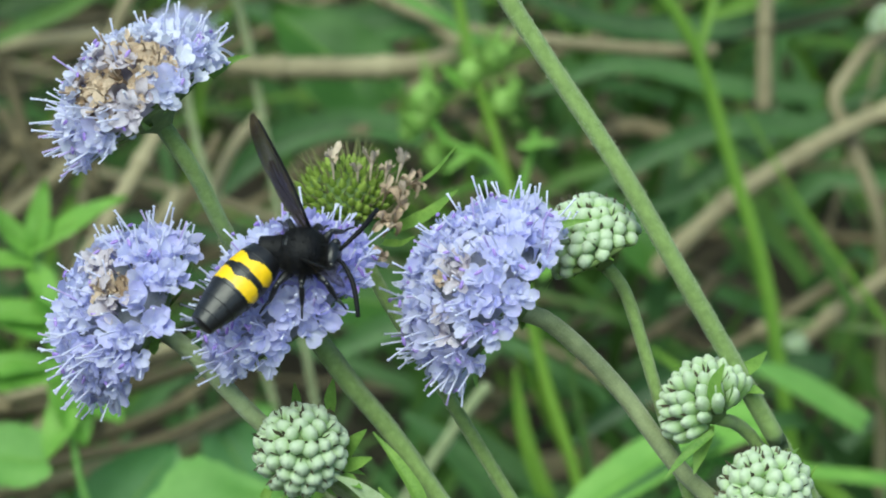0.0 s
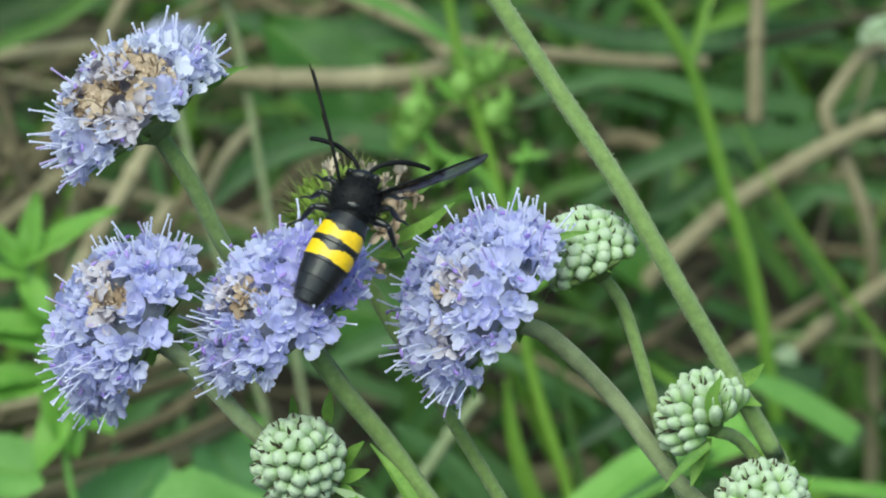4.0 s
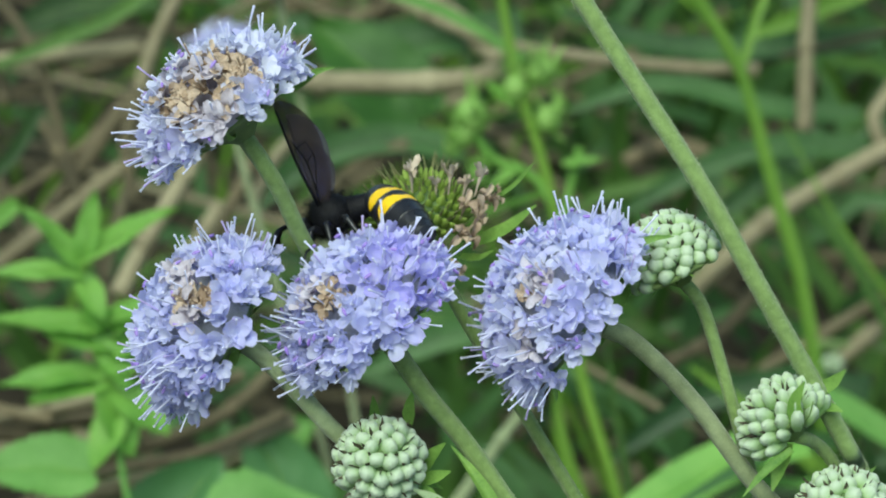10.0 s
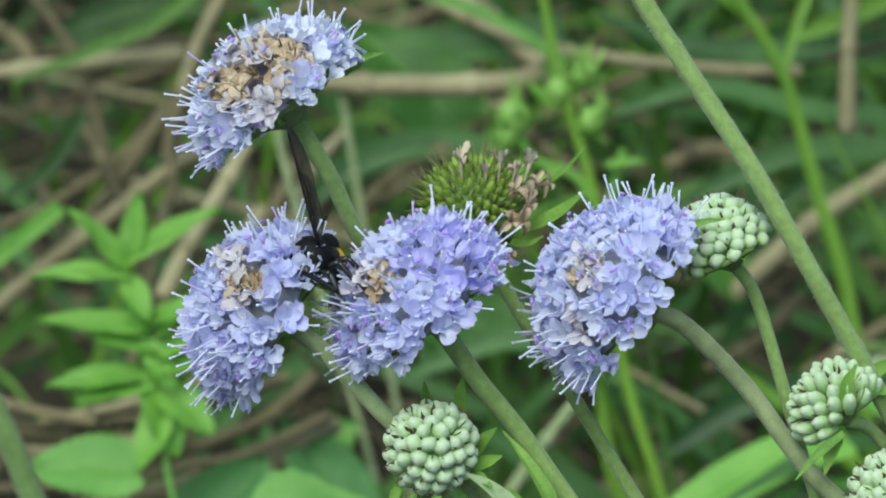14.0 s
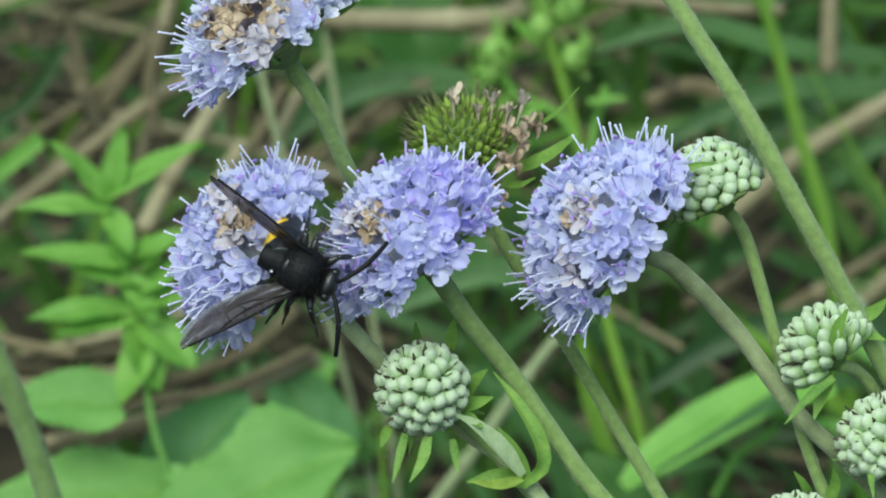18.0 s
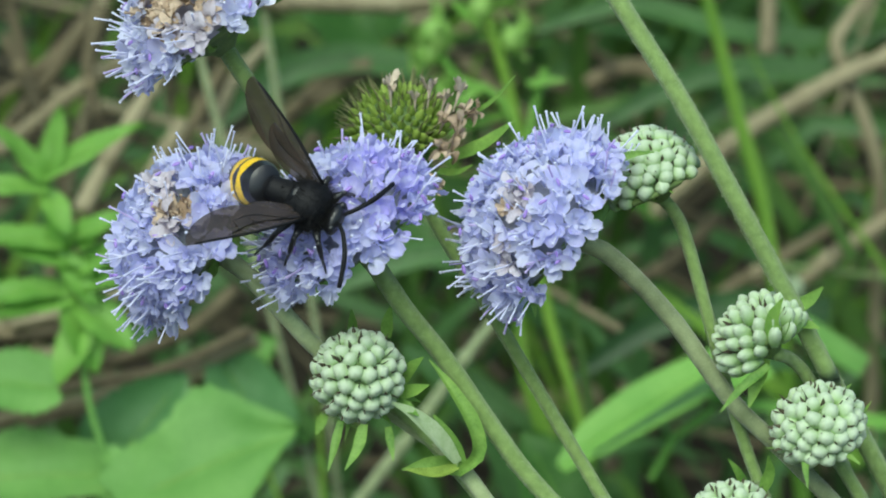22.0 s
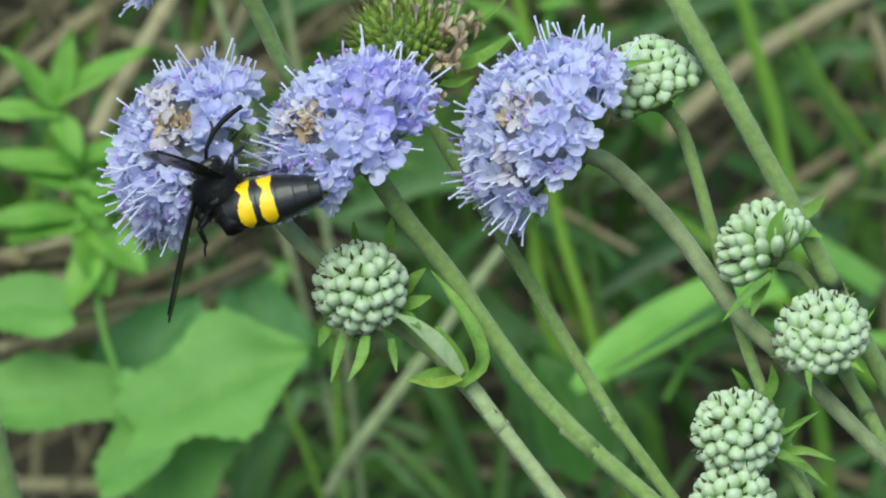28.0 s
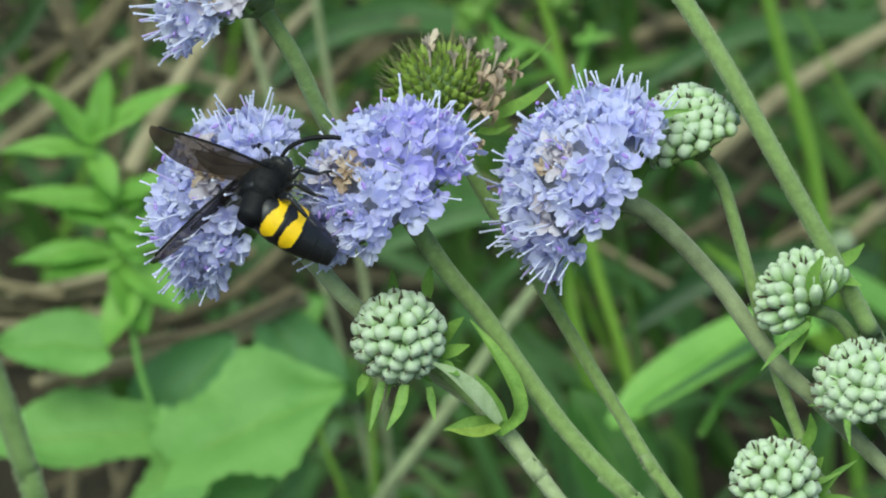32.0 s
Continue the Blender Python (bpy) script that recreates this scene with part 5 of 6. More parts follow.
# ---- more stalks and blades of the middle distance ----
def middle():
    tan = "tan dry stalk among dead grass"
    for pts, half, mat in (
            (((-90, 170, 430), (100, 150, 430), (330, 128, 430)), 2.6, STRAW), (((-60, 60, 440), (40, 110, 440), (90, 230, 440)), 2.4, STRAW_DARK),
            (((60, 20, 450), (110, -40, 450), (160, -120, 450)), 2.8, STRAW_DARK), (((430, -60, 420), (395, 30, 420), (350, 120, 420), (310, 250, 420)), 2.1, STRAW),
            (((120, 470, 410), (230, 330, 410), (300, 230, 410)), 2.2, STRAW_DARK), (((150, 250, 400), (200, 350, 400), (240, 450, 400)), 2.0, STRAW_DARK),
            (((60, 330, 420), (110, 440, 420), (140, 520, 420)), 2.0, STRAW_DARK), (((320, 400, 390), (300, 300, 390), (330, 200, 390)), 1.8, STRAW_DARK),
            (((470, 400, 370), (420, 490, 370), (380, 560, 370)), 2.6, STRAW), (((540, 300, 390), (500, 380, 390), (450, 470, 390)), 2.0, STRAW_DARK),
            (((620, 260, 400), (560, 330, 400), (520, 420, 400)), 1.8, STRAW), (((640, 400, 420), (720, 330, 420), (800, 300, 420)), 2.2, STRAW_DARK),
            (((1420, 700, 430), (1500, 655, 430), (1640, 570, 430)), 2.0, STRAW),
            (((1250, 690, 430), (1340, 640, 430), (1420, 560, 430)), 2.2, STRAW_DARK), (((1180, 330, 440), (1260, 300, 440), (1330, 320, 440)), 3.0, STRAW_DARK),
            (((800, 20, 440), (880, 75, 440), (960, 150, 440)), 3.2, STRAW), (((1400, -60, 450), (1470, -20, 450), (1540, -70, 450)), 2.4, STRAW)):
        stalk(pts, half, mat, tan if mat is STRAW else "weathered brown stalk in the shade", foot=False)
    for pts, mat in ((((60, 800), (200, 776), (330, 745), (500, 690)), STRAW_DARK), (((130, 940), (280, 892), (440, 862), (600, 790)), STRAW), (((-60, 760), (70, 790), (190, 800)), STRAW_DARK), (((40, 850), (180, 850), (330, 815)), STRAW_DARK)):
        for k in range(4):
            bent = [(u + rnd.uniform(-25, 25), v + (k - 1.5) * 15 + rnd.uniform(-7, 7), 322 + 5 * k) for u, v in pts]
            stalk(bent, rnd.uniform(0.9, 1.7), mat if k % 2 else rnd.choice((STRAW, STRAW_DARK)), "dead grass stalk lying in a loose bundle", foot=False)
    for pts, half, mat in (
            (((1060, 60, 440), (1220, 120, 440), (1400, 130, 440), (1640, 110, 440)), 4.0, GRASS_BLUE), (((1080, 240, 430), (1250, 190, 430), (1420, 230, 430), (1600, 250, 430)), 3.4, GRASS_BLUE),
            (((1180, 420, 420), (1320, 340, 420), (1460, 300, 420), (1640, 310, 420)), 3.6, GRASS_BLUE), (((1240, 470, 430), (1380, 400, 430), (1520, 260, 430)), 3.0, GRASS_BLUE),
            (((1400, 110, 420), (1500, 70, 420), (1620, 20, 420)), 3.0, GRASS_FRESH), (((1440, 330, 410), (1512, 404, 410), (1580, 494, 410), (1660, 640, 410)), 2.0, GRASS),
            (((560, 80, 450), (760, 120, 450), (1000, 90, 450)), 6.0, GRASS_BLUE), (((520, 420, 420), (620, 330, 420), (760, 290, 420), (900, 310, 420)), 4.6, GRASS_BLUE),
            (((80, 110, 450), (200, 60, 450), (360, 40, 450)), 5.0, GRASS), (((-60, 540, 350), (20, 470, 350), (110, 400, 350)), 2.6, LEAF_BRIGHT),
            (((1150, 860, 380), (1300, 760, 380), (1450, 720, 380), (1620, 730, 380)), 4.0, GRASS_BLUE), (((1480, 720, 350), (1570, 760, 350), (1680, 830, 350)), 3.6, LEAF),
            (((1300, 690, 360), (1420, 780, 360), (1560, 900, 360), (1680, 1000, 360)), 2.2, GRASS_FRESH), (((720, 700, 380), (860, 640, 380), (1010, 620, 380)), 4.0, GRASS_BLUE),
            (((1060, 720, 350), (1075, 840, 350), (1120, 980, 350), (1150, 1150, 350)), 2.4, GRASS_FRESH), (((600, 820, 340), (640, 900, 340), (700, 960, 340)), 4.0, LEAF_SHADED),
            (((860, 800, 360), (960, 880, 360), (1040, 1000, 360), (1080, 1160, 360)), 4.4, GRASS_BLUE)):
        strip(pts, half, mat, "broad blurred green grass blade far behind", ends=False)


middle()


# ---- undergrowth ----
def undergrowth():
    r = random.Random(99)
    greens, blues, fresh, straws, darks = (bmesh.new() for _ in range(5))

    def add(bm, p, way, length, half, droop, tubular):
        side = way.cross(Vector((0, 0, 1))).normalized()
        a, b = p, p + way * length * 0.5 + side * r.uniform(-0.04, 0.04) * length
        c = p + way * length + side * r.uniform(-0.1, 0.1) * length + Vector((0, 0, -droop * length))
        if tubular:
            tube(bm, [a, b, c], [half, half * 0.9, half * 0.6], 5, 6)
        else:
            ribbon(bm, [a, b, c], [half * 0.8, half, half * 0.8, half * 0.1], Vector((r.uniform(-0.4, 0.4), -0.7, 0.6)), 0.3, 7)

    for _ in range(1000):
        # the meadow goes on around
        p = Vector((r.uniform(-1.6, 1.6), r.uniform(0.3, 2.6), 0))
        if abs(p.x) < 0.36 and p.y < 1.2:
            continue
        way = Vector((r.gauss(0.0, 0.45), r.gauss(0, 0.3), 1)).normalized()
        add(greens, p, way, r.uniform(0.12, 0.3), r.uniform(1.0, 2.8) * MM, r.uniform(0.05, 0.6), False)
    for _ in range(120):
        p = Vector((r.uniform(-0.06, 0.22), r.uniform(0.24, 0.42), 0))
        way = Vector((r.gauss(0.0, 0.6), r.gauss(0.3, 0.3), 1)).normalized()
        add(r.choice((greens, blues)), p, way, r.uniform(0.06, 0.14), r.uniform(1.4, 3.2) * MM, r.uniform(0.1, 0.7), False)
    for _ in range(560):
        # leaning green blades, sparse where the dead grass lies on the near side of the meadow
        p = Vector((r.uniform(-0.34, 0.34), r.uniform(0.36, 1.2), 0))
        if p.x < 0.02 and r.random() < 0.62:
            continue
        way = Vector((r.gauss(0.0, 0.9), r.gauss(0, 0.3), 1)).normalized()
        add(greens if r.random() < 0.55 else blues, p, way, r.uniform(0.14, 0.34), r.uniform(1.6, 4.2) * MM, r.uniform(0.1, 0.8), False)
    for _ in range(430):
        # bent dead stalks, thickest in the dry patch
        dry = r.random() < 0.72
        p = Vector((r.uniform(-0.45, 0.06) if dry else r.uniform(0.0, 0.45), r.uniform(0.46, 1.3), r.uniform(0.0, 0.17)))
        way = Vector((r.choice((1, 1, 1, -1)) * r.uniform(0.4, 1), r.gauss(0, 0.4), r.uniform(-0.2, 0.9))).normalized()
        add(straws if r.random() < 0.24 else darks, p, way, r.uniform(0.12, 0.34), r.uniform(0.9, 2.6) * MM, r.uniform(0, 0.3), True)
    for _ in range(70):
        p = Vector((r.uniform(-0.4, 0.4), r.uniform(0.36, 1.1), r.uniform(0, 0.05)))
        way = Vector((r.gauss(0.0, 0.7), r.gauss(0, 0.4), 1)).normalized()
        add(fresh, p, way, r.uniform(0.12, 0.26), r.uniform(0.8, 1.8) * MM, r.uniform(0.1, 0.8), False)
    for _ in range(900):
        p = Vector((r.uniform(-0.6, 0.6), r.uniform(0.2, 1.6), r.uniform(0.0, 0.02)))
        way = Vector((r.gauss(0, 1), r.gauss(0, 1), r.uniform(0, 0.15))).normalized()
        add(darks if r.random() < 0.7 else straws, p, way, r.uniform(0.04, 0.16), r.uniform(0.8, 2.5) * MM, 0.05, False)
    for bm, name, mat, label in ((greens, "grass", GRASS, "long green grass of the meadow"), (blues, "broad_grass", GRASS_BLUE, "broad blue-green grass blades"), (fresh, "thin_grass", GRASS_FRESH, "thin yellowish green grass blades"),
                                 (straws, "dry_grass", STRAW, "pale dry grass stalks"), (darks, "litter", STRAW_DARK, "brown dead grass and litter on the soil")):
        tagged(put(name, mesh_of(name, bm, mat)), label, "grass", kind="stuff")


undergrowth()


# ---- what moves ----
def motions():
    walk(WASP, [
        (0.0, pose(-0.00057, -0.01689, 0.32400, 33.7, 3.8, -8.0)),
        (0.5, pose(-0.00045, -0.01571, 0.32654, 38.5, -30.2, 15.7)),
        (1.0, pose(0.00083, -0.01437, 0.32942, 30.0, -66.2, 51.2)),
        (2.0, pose(0.00245, -0.01448, 0.32918, 19.2, -37.6, 67.4)),
        (3.0, pose(0.00671, -0.01168, 0.33044, 23.1, -16.7, 37.4)),
        (3.5, pose(0.00860, -0.01032, 0.33099, 19.6, -31.2, 53.7)),
        (5.5, pose(0.00179, -0.00440, 0.32949, 0.6, 2.6, 124.3)),
        (6.0, pose(0.00044, -0.00142, 0.32878, -1.5, 20.4, 155.4)),
        (7.0, pose(-0.00324, -0.00072, 0.32793, -1.5, 20.4, 155.4)),
        (7.5, pose(-0.00295, 0.00457, 0.32863, 28.4, 34.5, 161.2)),
        (8.0, pose(-0.00240, 0.00662, 0.32646, 34.0, 37.7, 161.9)),
        (9.0, pose(-0.00142, 0.01670, 0.31687, 45.4, 43.7, 179.2)),
        (10.0, pose(-0.00987, 0.01245, 0.31831, 26.6, 19.1, -170.7)),
        (11.0, pose(-0.01314, 0.00895, 0.31789, 26.6, 19.1, -170.7)),
        (12.0, pose(-0.01532, 0.00670, 0.31307, 7.7, 31.5, -171.4)),
        (13.0, pose(-0.01964, 0.00141, 0.31355, 15.1, 19.7, -130.3)),
        (14.0, pose(-0.02080, -0.00589, 0.31684, 13.5, 1.4, -114.1)),
        (14.5, pose(-0.02189, -0.00880, 0.32005, 14.1, 4.1, -110.9)),
        (15.5, pose(-0.02201, -0.01314, 0.31667, 25.5, 25.9, -80.6)),
        (16.5, pose(-0.02214, -0.01747, 0.31329, 50.9, 37.4, -39.7)),
        (17.0, pose(-0.02240, -0.01948, 0.31135, 57.5, 37.9, -34.9)),
        (18.0, pose(-0.02046, -0.02141, 0.31194, 58.1, 18.9, -16.1)),
        (19.0, pose(-0.02080, -0.02149, 0.31415, 59.2, -3.4, -4.7)),
        (20.0, pose(-0.02063, -0.01947, 0.31846, 55.3, -31.2, 5.1)),
        (21.0, pose(-0.01872, -0.01752, 0.32266, 36.3, -15.9, -13.0)),
        (22.0, pose(-0.00965, -0.01777, 0.31976, 39.0, 19.8, -17.0)),
        (23.0, pose(-0.01076, -0.02033, 0.31427, 33.0, 27.9, -30.1)),
        (24.0, pose(-0.00878, -0.02032, 0.31428, 33.0, 27.9, -30.1)),
        (24.5, pose(-0.01314, -0.02375, 0.31105, 11.7, 51.9, -75.4)),
        (26.5, pose(-0.02062, -0.02229, 0.30769, -43.9, 13.5, -166.8)),
        (27.0, pose(-0.02133, -0.02246, 0.30732, -41.7, 16.8, -157.6)),
        (27.5, pose(-0.01914, -0.02217, 0.30796, -47.1, -13.0, 157.7)),
        (28.0, pose(-0.02358, -0.02187, 0.30860, -50.9, -32.9, 120.5)),
        (29.0, pose(-0.02263, -0.02120, 0.31003, -32.8, -30.3, 83.2)),
        (30.0, pose(-0.02238, -0.01992, 0.31277, -26.9, -25.4, 73.8)),
        (31.0, pose(-0.02130, -0.01981, 0.31300, -26.9, -25.4, 73.8)),
        (32.0, pose(-0.02242, -0.01819, 0.31648, -22.4, -22.7, 67.4)),
    ])
    walk(ABDOMEN, [
        (0.0, pose(-0.00576, -0.00118, -0.00094, -3.3, -0.5, 58.1)),
        (0.5, pose(-0.00520, 0.00000, -0.00030, 0.0, 1.9, 18.7)),
        (1.0, pose(-0.00520, 0.00000, -0.00030, 0.0, 9.7, -14.8)),
        (2.0, pose(-0.00380, 0.00000, -0.00030, 0.0, -14.7, -8.1)),
        (3.0, pose(-0.00330, 0.00000, -0.00030, 0.0, -22.0, 3.5)),
        (3.5, pose(-0.00330, 0.00000, -0.00030, 0.0, -10.8, -7.3)),
        (5.5, pose(-0.00330, 0.00000, -0.00030, 0.0, -49.3, -24.7)),
        (6.0, pose(-0.00330, 0.00000, -0.00030, 0.0, -52.7, -74.5)),
        (7.0, pose(-0.00330, 0.00000, -0.00030, 0.0, -52.4, -66.2)),
        (7.5, pose(-0.00400, 0.00000, -0.00030, 18.3, -79.9, -70.2)),
        (8.0, pose(-0.00450, 0.00000, -0.00030, 20.1, -75.4, -68.9)),
        (9.0, pose(-0.00750, 0.00000, -0.00030, 48.8, -53.9, -96.8)),
        (10.0, pose(-0.00850, 0.00000, -0.00030, 19.0, -30.5, -66.7)),
        (11.0, pose(-0.00850, 0.00000, -0.00030, 16.3, -31.9, -62.7)),
        (12.0, pose(-0.00620, 0.00000, -0.00030, -0.4, -31.3, 2.5)),
        (13.0, pose(-0.00650, 0.00000, -0.00030, 8.5, -14.3, -28.5)),
        (14.0, pose(-0.00180, 0.00000, -0.00030, -10.2, -37.4, 16.1)),
        (14.5, pose(-0.00180, 0.00000, -0.00030, -6.6, -31.8, 13.2)),
        (15.5, pose(-0.00330, 0.00000, -0.00030, 35.8, -38.0, -7.6)),
        (16.5, pose(-0.00330, 0.00000, -0.00030, 102.6, -46.9, -39.0)),
        (17.0, pose(-0.00330, 0.00000, -0.00030, 103.4, -51.7, -38.2)),
        (18.0, pose(-0.00330, 0.00000, -0.00030, 95.9, -54.5, -65.0)),
        (19.0, pose(-0.00330, 0.00000, -0.00030, 77.2, -78.2, -104.4)),
        (20.0, pose(-0.00330, 0.00000, -0.00030, -61.7, -72.1, 16.2)),
        (21.0, pose(-0.00330, 0.00000, -0.00030, -13.4, -61.0, 0.7)),
        (21.5, pose(-0.00550, 0.00000, -0.00030, 15.0, -62.4, -13.9)),
        (22.0, pose(-0.00750, 0.00000, -0.00030, 42.9, -60.3, -28.0)),
        (23.0, pose(-0.00750, 0.00000, -0.00030, 55.5, -56.7, -29.0)),
        (24.0, pose(-0.00750, 0.00000, -0.00030, 55.5, -56.7, -29.0)),
        (24.5, pose(-0.00700, 0.00000, -0.00030, 7.9, -19.1, -16.5)),
        (26.5, pose(-0.00330, 0.00000, -0.00030, 0.0, 17.7, 7.5)),
        (27.0, pose(-0.00330, 0.00000, -0.00030, 0.0, 20.8, -2.7)),
        (27.5, pose(-0.00330, 0.00000, -0.00030, 0.0, 7.8, 44.6)),
        (28.0, pose(-0.00330, 0.00000, -0.00030, 14.5, -20.0, 74.5)),
        (29.0, pose(-0.00330, 0.00000, -0.00030, -4.7, -22.1, 109.9)),
        (30.0, pose(-0.00348, 0.00097, -0.00005, -2.0, -32.9, 97.6)),
        (31.0, pose(-0.00399, 0.00186, -0.00013, 0.0, -27.0, 95.1)),
        (32.0, pose(-0.00337, 0.00049, -0.00041, -6.6, -61.7, 95.5)),
    ])
    walk(WINGS[0], [
        (0.0, pose(0.00060, 0.00270, 0.00220, 109.6, -34.5, 128.2)),
        (0.5, pose(0.00060, 0.00270, 0.00220, 118.9, -30.0, 92.8)),
        (1.0, pose(0.00060, 0.00270, 0.00220, 125.5, -54.4, 64.1)),
        (2.0, pose(0.00060, 0.00270, 0.00220, 96.0, -27.8, 35.9)),
        (3.0, pose(0.00060, 0.00270, 0.00220, 47.6, -65.3, 127.4)),
        (3.5, pose(0.00060, 0.00270, 0.00220, 97.4, -32.3, 53.5)),
        (4.5, pose(0.00060, 0.00270, 0.00220, 56.7, -43.3, 21.6)),
        (5.5, pose(0.00060, 0.00270, 0.00220, 13.5, -68.3, 1.1)),
        (6.0, pose(0.00060, 0.00270, 0.00220, 97.6, -60.5, -123.9)),
        (7.0, pose(0.00060, 0.00270, 0.00220, 73.3, -70.5, -108.5)),
        (8.0, pose(0.00060, 0.00270, 0.00220, 15.7, -78.3, -36.4)),
        (9.0, pose(0.00060, 0.00270, 0.00220, 135.8, -68.4, 172.2)),
        (10.0, pose(0.00060, 0.00270, 0.00220, -169.7, -64.7, 84.6)),
        (11.0, pose(0.00060, 0.00270, 0.00220, -121.2, -64.2, 44.2)),
        (11.5, pose(0.00060, 0.00270, 0.00220, -130.8, -76.9, 77.4)),
        (12.0, pose(0.00060, 0.00270, 0.00220, 40.9, -74.5, -56.8)),
        (13.0, pose(0.00060, 0.00270, 0.00220, 45.5, -62.3, -104.7)),
        (14.0, pose(0.00060, 0.00270, 0.00220, 63.1, -74.1, -146.9)),
        (14.25, pose(0.00060, 0.00270, 0.00220, 61.9, -81.3, 146.6)),
        (14.5, pose(0.00060, 0.00270, 0.00220, 111.2, -81.4, 30.1)),
        (15.5, pose(0.00060, 0.00270, 0.00220, 55.1, -62.5, 151.7)),
        (16.5, pose(0.00060, 0.00270, 0.00220, 80.0, -43.8, -161.3)),
        (17.0, pose(0.00060, 0.00270, 0.00220, 86.7, -42.1, 175.6)),
        (18.0, pose(0.00060, 0.00270, 0.00220, 109.1, -6.4, 165.7)),
        (19.0, pose(0.00060, 0.00270, 0.00220, 133.0, -8.1, 144.1)),
        (20.0, pose(0.00060, 0.00270, 0.00220, 132.9, -14.7, 135.9)),
        (21.0, pose(0.00060, 0.00270, 0.00220, 135.3, -32.5, 154.8)),
        (22.0, pose(0.00060, 0.00270, 0.00220, 138.2, -18.3, 152.1)),
        (23.0, pose(0.00060, 0.00270, 0.00220, 140.7, -69.8, 144.4)),
        (24.0, pose(0.00060, 0.00270, 0.00220, 133.2, -52.6, 169.1)),
        (24.5, pose(0.00060, 0.00270, 0.00220, 102.2, -5.5, 152.6)),
        (26.5, pose(0.00060, 0.00270, 0.00220, -178.9, -0.8, 173.4)),
        (27.0, pose(0.00060, 0.00270, 0.00220, -178.4, -4.4, 164.6)),
        (27.25, pose(0.00060, 0.00270, 0.00220, 138.7, 18.8, 124.0)),
        (27.5, pose(0.00060, 0.00270, 0.00220, 91.3, 5.0, 78.8)),
        (28.0, pose(0.00060, 0.00270, 0.00220, 63.0, -0.1, 136.7)),
        (29.0, pose(0.00060, 0.00270, 0.00220, 52.9, -22.4, -176.5)),
        (30.0, pose(0.00060, 0.00270, 0.00220, 57.7, 1.2, 137.3)),
        (31.0, pose(0.00060, 0.00270, 0.00220, 58.3, 6.6, 141.4)),
        (32.0, pose(0.00060, 0.00270, 0.00220, 55.9, 5.0, 141.2)),
    ])
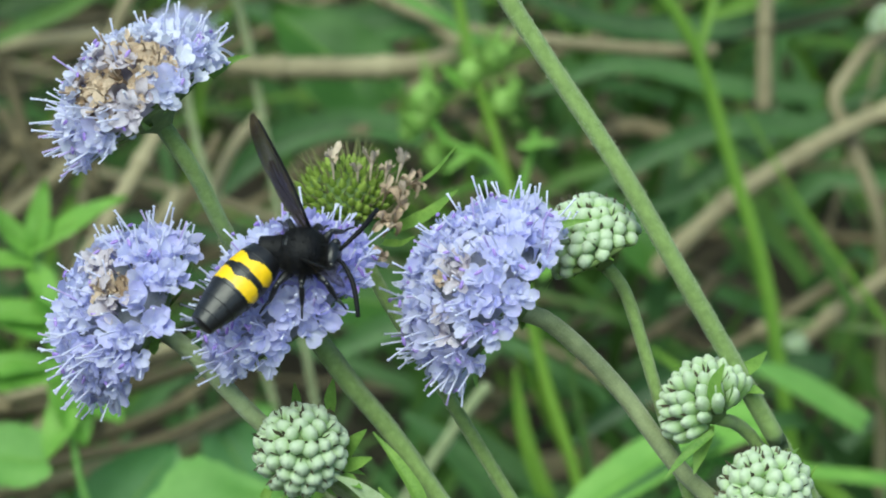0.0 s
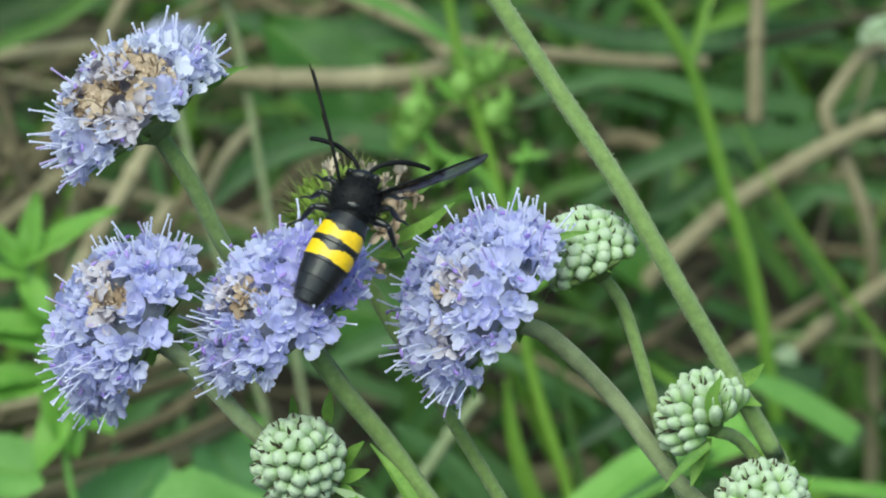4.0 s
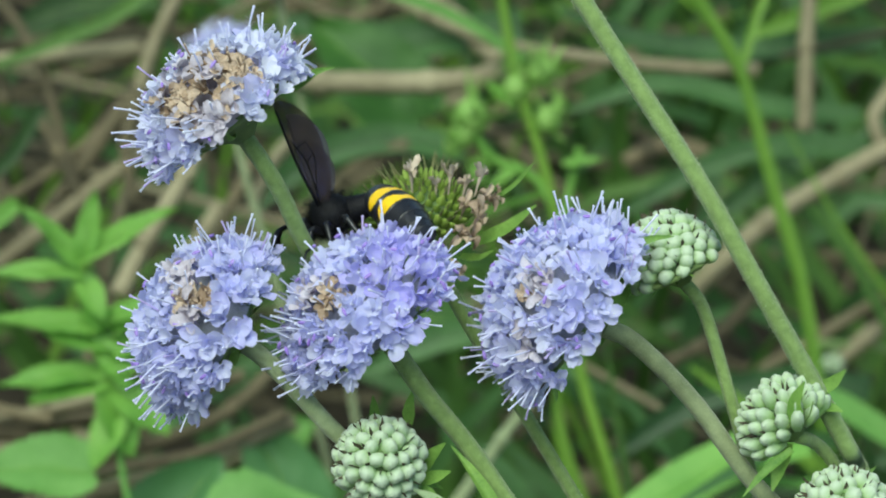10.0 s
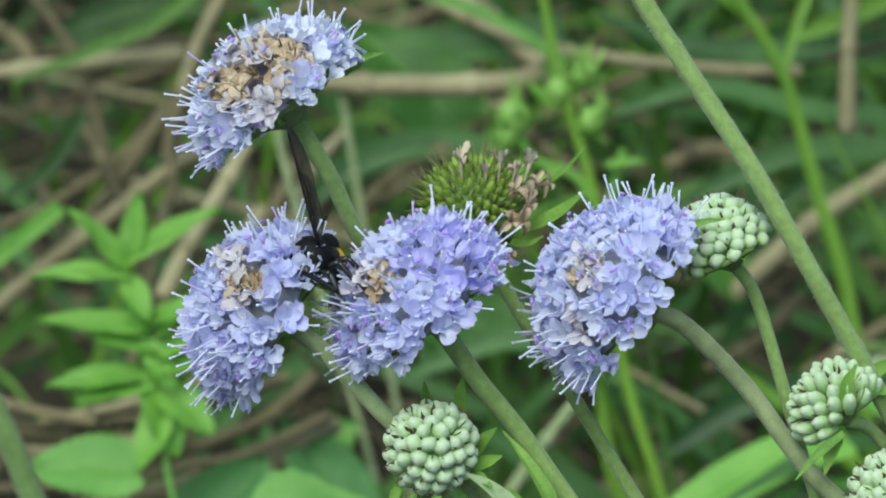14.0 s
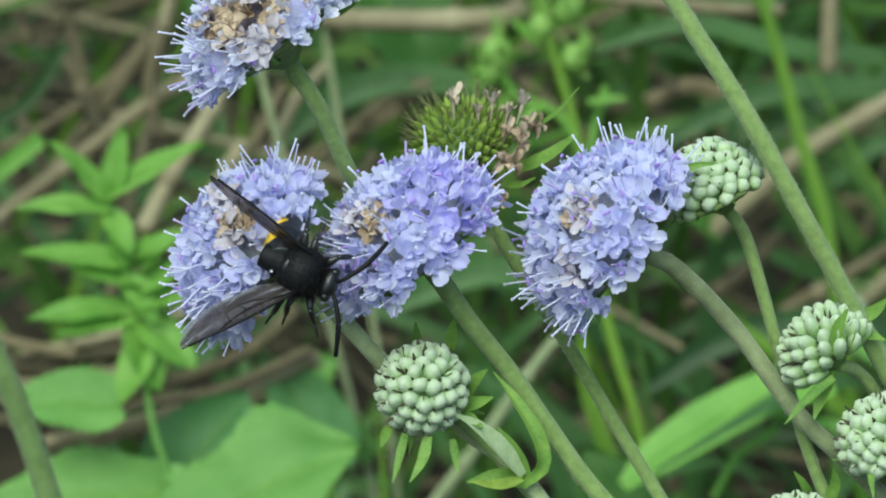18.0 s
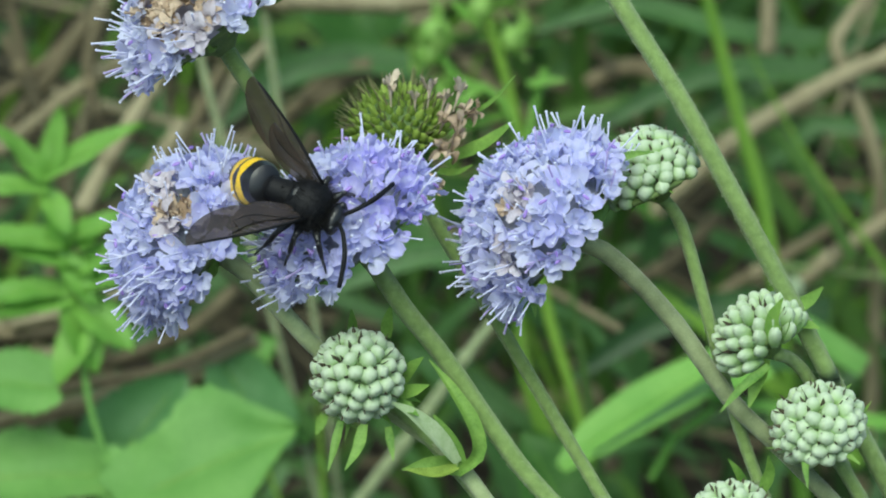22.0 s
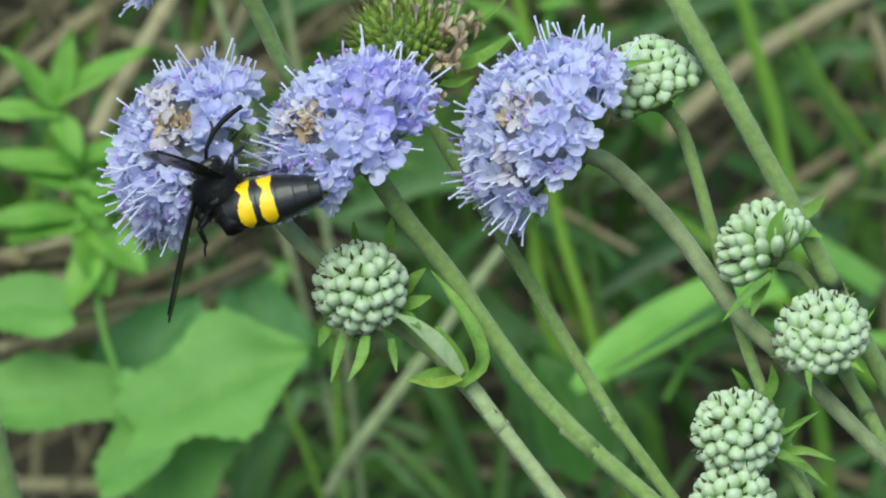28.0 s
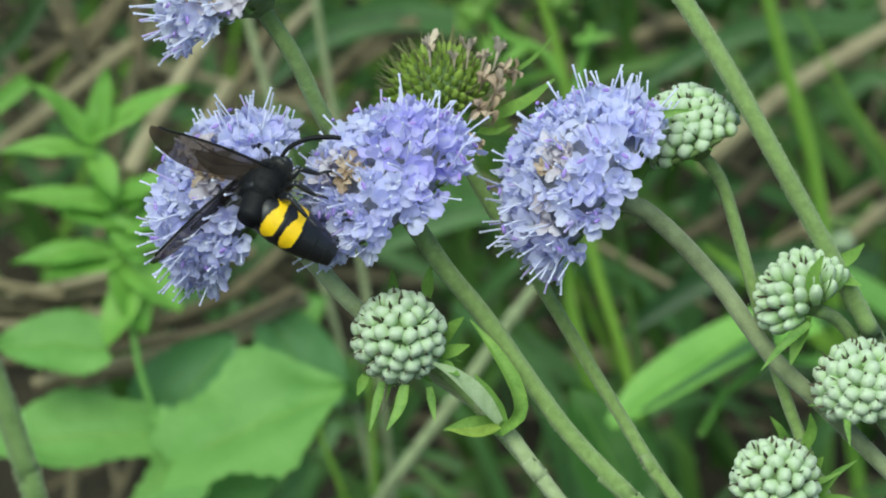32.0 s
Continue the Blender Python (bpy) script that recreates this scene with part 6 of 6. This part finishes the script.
    walk(WINGS[1], [
        (0.0, pose(0.00060, -0.00270, 0.00220, 112.2, -51.2, -53.4)),
        (0.5, pose(0.00060, -0.00270, 0.00220, 79.1, -29.8, -53.2)),
        (1.0, pose(0.00060, -0.00270, 0.00220, 47.8, 0.6, -84.7)),
        (2.0, pose(0.00060, -0.00270, 0.00220, 88.2, -17.9, -57.5)),
        (3.0, pose(0.00060, -0.00270, 0.00220, 135.8, -50.9, -94.4)),
        (3.5, pose(0.00060, -0.00270, 0.00220, 101.9, -35.0, -70.1)),
        (5.5, pose(0.00060, -0.00270, 0.00220, 139.3, -29.5, -116.1)),
        (6.0, pose(0.00060, -0.00270, 0.00220, 148.6, 3.6, -152.6)),
        (7.0, pose(0.00060, -0.00270, 0.00220, 140.1, -9.6, -148.9)),
        (8.0, pose(0.00060, -0.00270, 0.00220, 130.4, -28.4, -146.7)),
        (8.5, pose(0.00060, -0.00270, 0.00220, -173.8, -14.8, -169.1)),
        (8.75, pose(0.00060, -0.00270, 0.00220, -102.8, -2.5, -157.4)),
        (9.0, pose(0.00060, -0.00270, 0.00220, -31.6, -9.5, -142.0)),
        (9.25, pose(0.00060, -0.00270, 0.00220, -102.2, -16.4, -144.8)),
        (9.5, pose(0.00060, -0.00270, 0.00220, -175.4, -21.2, -138.8)),
        (9.75, pose(0.00060, -0.00270, 0.00220, 117.9, -52.2, -143.1)),
        (10.0, pose(0.00060, -0.00270, 0.00220, 3.7, -55.8, -89.1)),
        (11.0, pose(0.00060, -0.00270, 0.00220, -18.7, -48.7, -67.4)),
        (11.5, pose(0.00060, -0.00270, 0.00220, 73.5, -28.5, -115.4)),
        (12.0, pose(0.00060, -0.00270, 0.00220, 132.9, 12.3, -106.5)),
        (12.25, pose(0.00060, -0.00270, 0.00220, 164.4, 32.9, -70.1)),
        (12.5, pose(0.00060, -0.00270, 0.00220, -154.4, 28.6, -24.5)),
        (12.75, pose(0.00060, -0.00270, 0.00220, -128.6, 3.1, 6.7)),
        (13.0, pose(0.00060, -0.00270, 0.00220, -117.0, -30.5, 27.6)),
        (13.5, pose(0.00060, -0.00270, 0.00220, 143.9, -57.5, 141.3)),
        (14.0, pose(0.00060, -0.00270, 0.00220, 114.1, 7.4, -169.9)),
        (14.5, pose(0.00060, -0.00270, 0.00220, 105.4, 9.8, -166.8)),
        (15.5, pose(0.00060, -0.00270, 0.00220, 75.5, -22.8, -152.5)),
        (16.5, pose(0.00060, -0.00270, 0.00220, 27.4, -39.6, -115.4)),
        (17.0, pose(0.00060, -0.00270, 0.00220, 23.8, -54.0, -127.6)),
        (18.0, pose(0.00060, -0.00270, 0.00220, 30.5, -3.2, -128.3)),
        (19.0, pose(0.00060, -0.00270, 0.00220, 45.0, -3.2, -147.3)),
        (20.0, pose(0.00060, -0.00270, 0.00220, 32.8, -12.8, -161.8)),
        (21.0, pose(0.00060, -0.00270, 0.00220, 9.9, -10.0, -159.1)),
        (22.0, pose(0.00060, -0.00270, 0.00220, 4.7, -13.8, -133.7)),
        (23.0, pose(0.00060, -0.00270, 0.00220, 13.5, -19.1, -120.7)),
        (24.0, pose(0.00060, -0.00270, 0.00220, 3.4, -12.8, -122.5)),
        (24.5, pose(0.00060, -0.00270, 0.00220, 6.0, -9.8, -116.9)),
        (25.5, pose(0.00060, -0.00270, 0.00220, 57.3, -14.8, -139.6)),
        (26.5, pose(0.00060, -0.00270, 0.00220, 106.2, -0.8, -157.8)),
        (27.0, pose(0.00060, -0.00270, 0.00220, 104.9, -4.2, -166.5)),
        (27.125, pose(0.00060, -0.00270, 0.00220, 101.1, -5.5, 149.8)),
        (27.25, pose(0.00060, -0.00270, 0.00220, 99.2, -9.1, 106.1)),
        (27.375, pose(0.00060, -0.00270, 0.00220, 100.4, -13.0, 61.9)),
        (27.5, pose(0.00060, -0.00270, 0.00220, 104.1, -14.9, 17.1)),
        (28.0, pose(0.00060, -0.00270, 0.00220, 178.2, -87.9, -31.2)),
        (29.0, pose(0.00060, -0.00270, 0.00220, 66.9, -67.1, 150.6)),
        (30.0, pose(0.00060, -0.00270, 0.00220, 103.8, -49.3, 92.8)),
        (31.0, pose(0.00060, -0.00270, 0.00220, 111.0, -53.1, 83.0)),
        (32.0, pose(0.00060, -0.00270, 0.00220, 108.9, -46.7, 100.9)),
    ])
    for n, leg in enumerate(LEGS):
        at = leg.matrix_basis.translation.copy()
        rows = []
        for k in range(65):
            t = k * 0.5
            busy = 1.0 if t < 4 or 13 <= t <= 19 or 24 <= t <= 28 else 0.35
            swing = busy * math.sin(t * 5.1 + n * 2.1)
            rows.append((t, Matrix.Translation(at) @ pose(0, 0, 0, 6 * busy * math.cos(t * 4.3 + n), 0, 14 * swing)))
        walk(leg, rows)


motions()
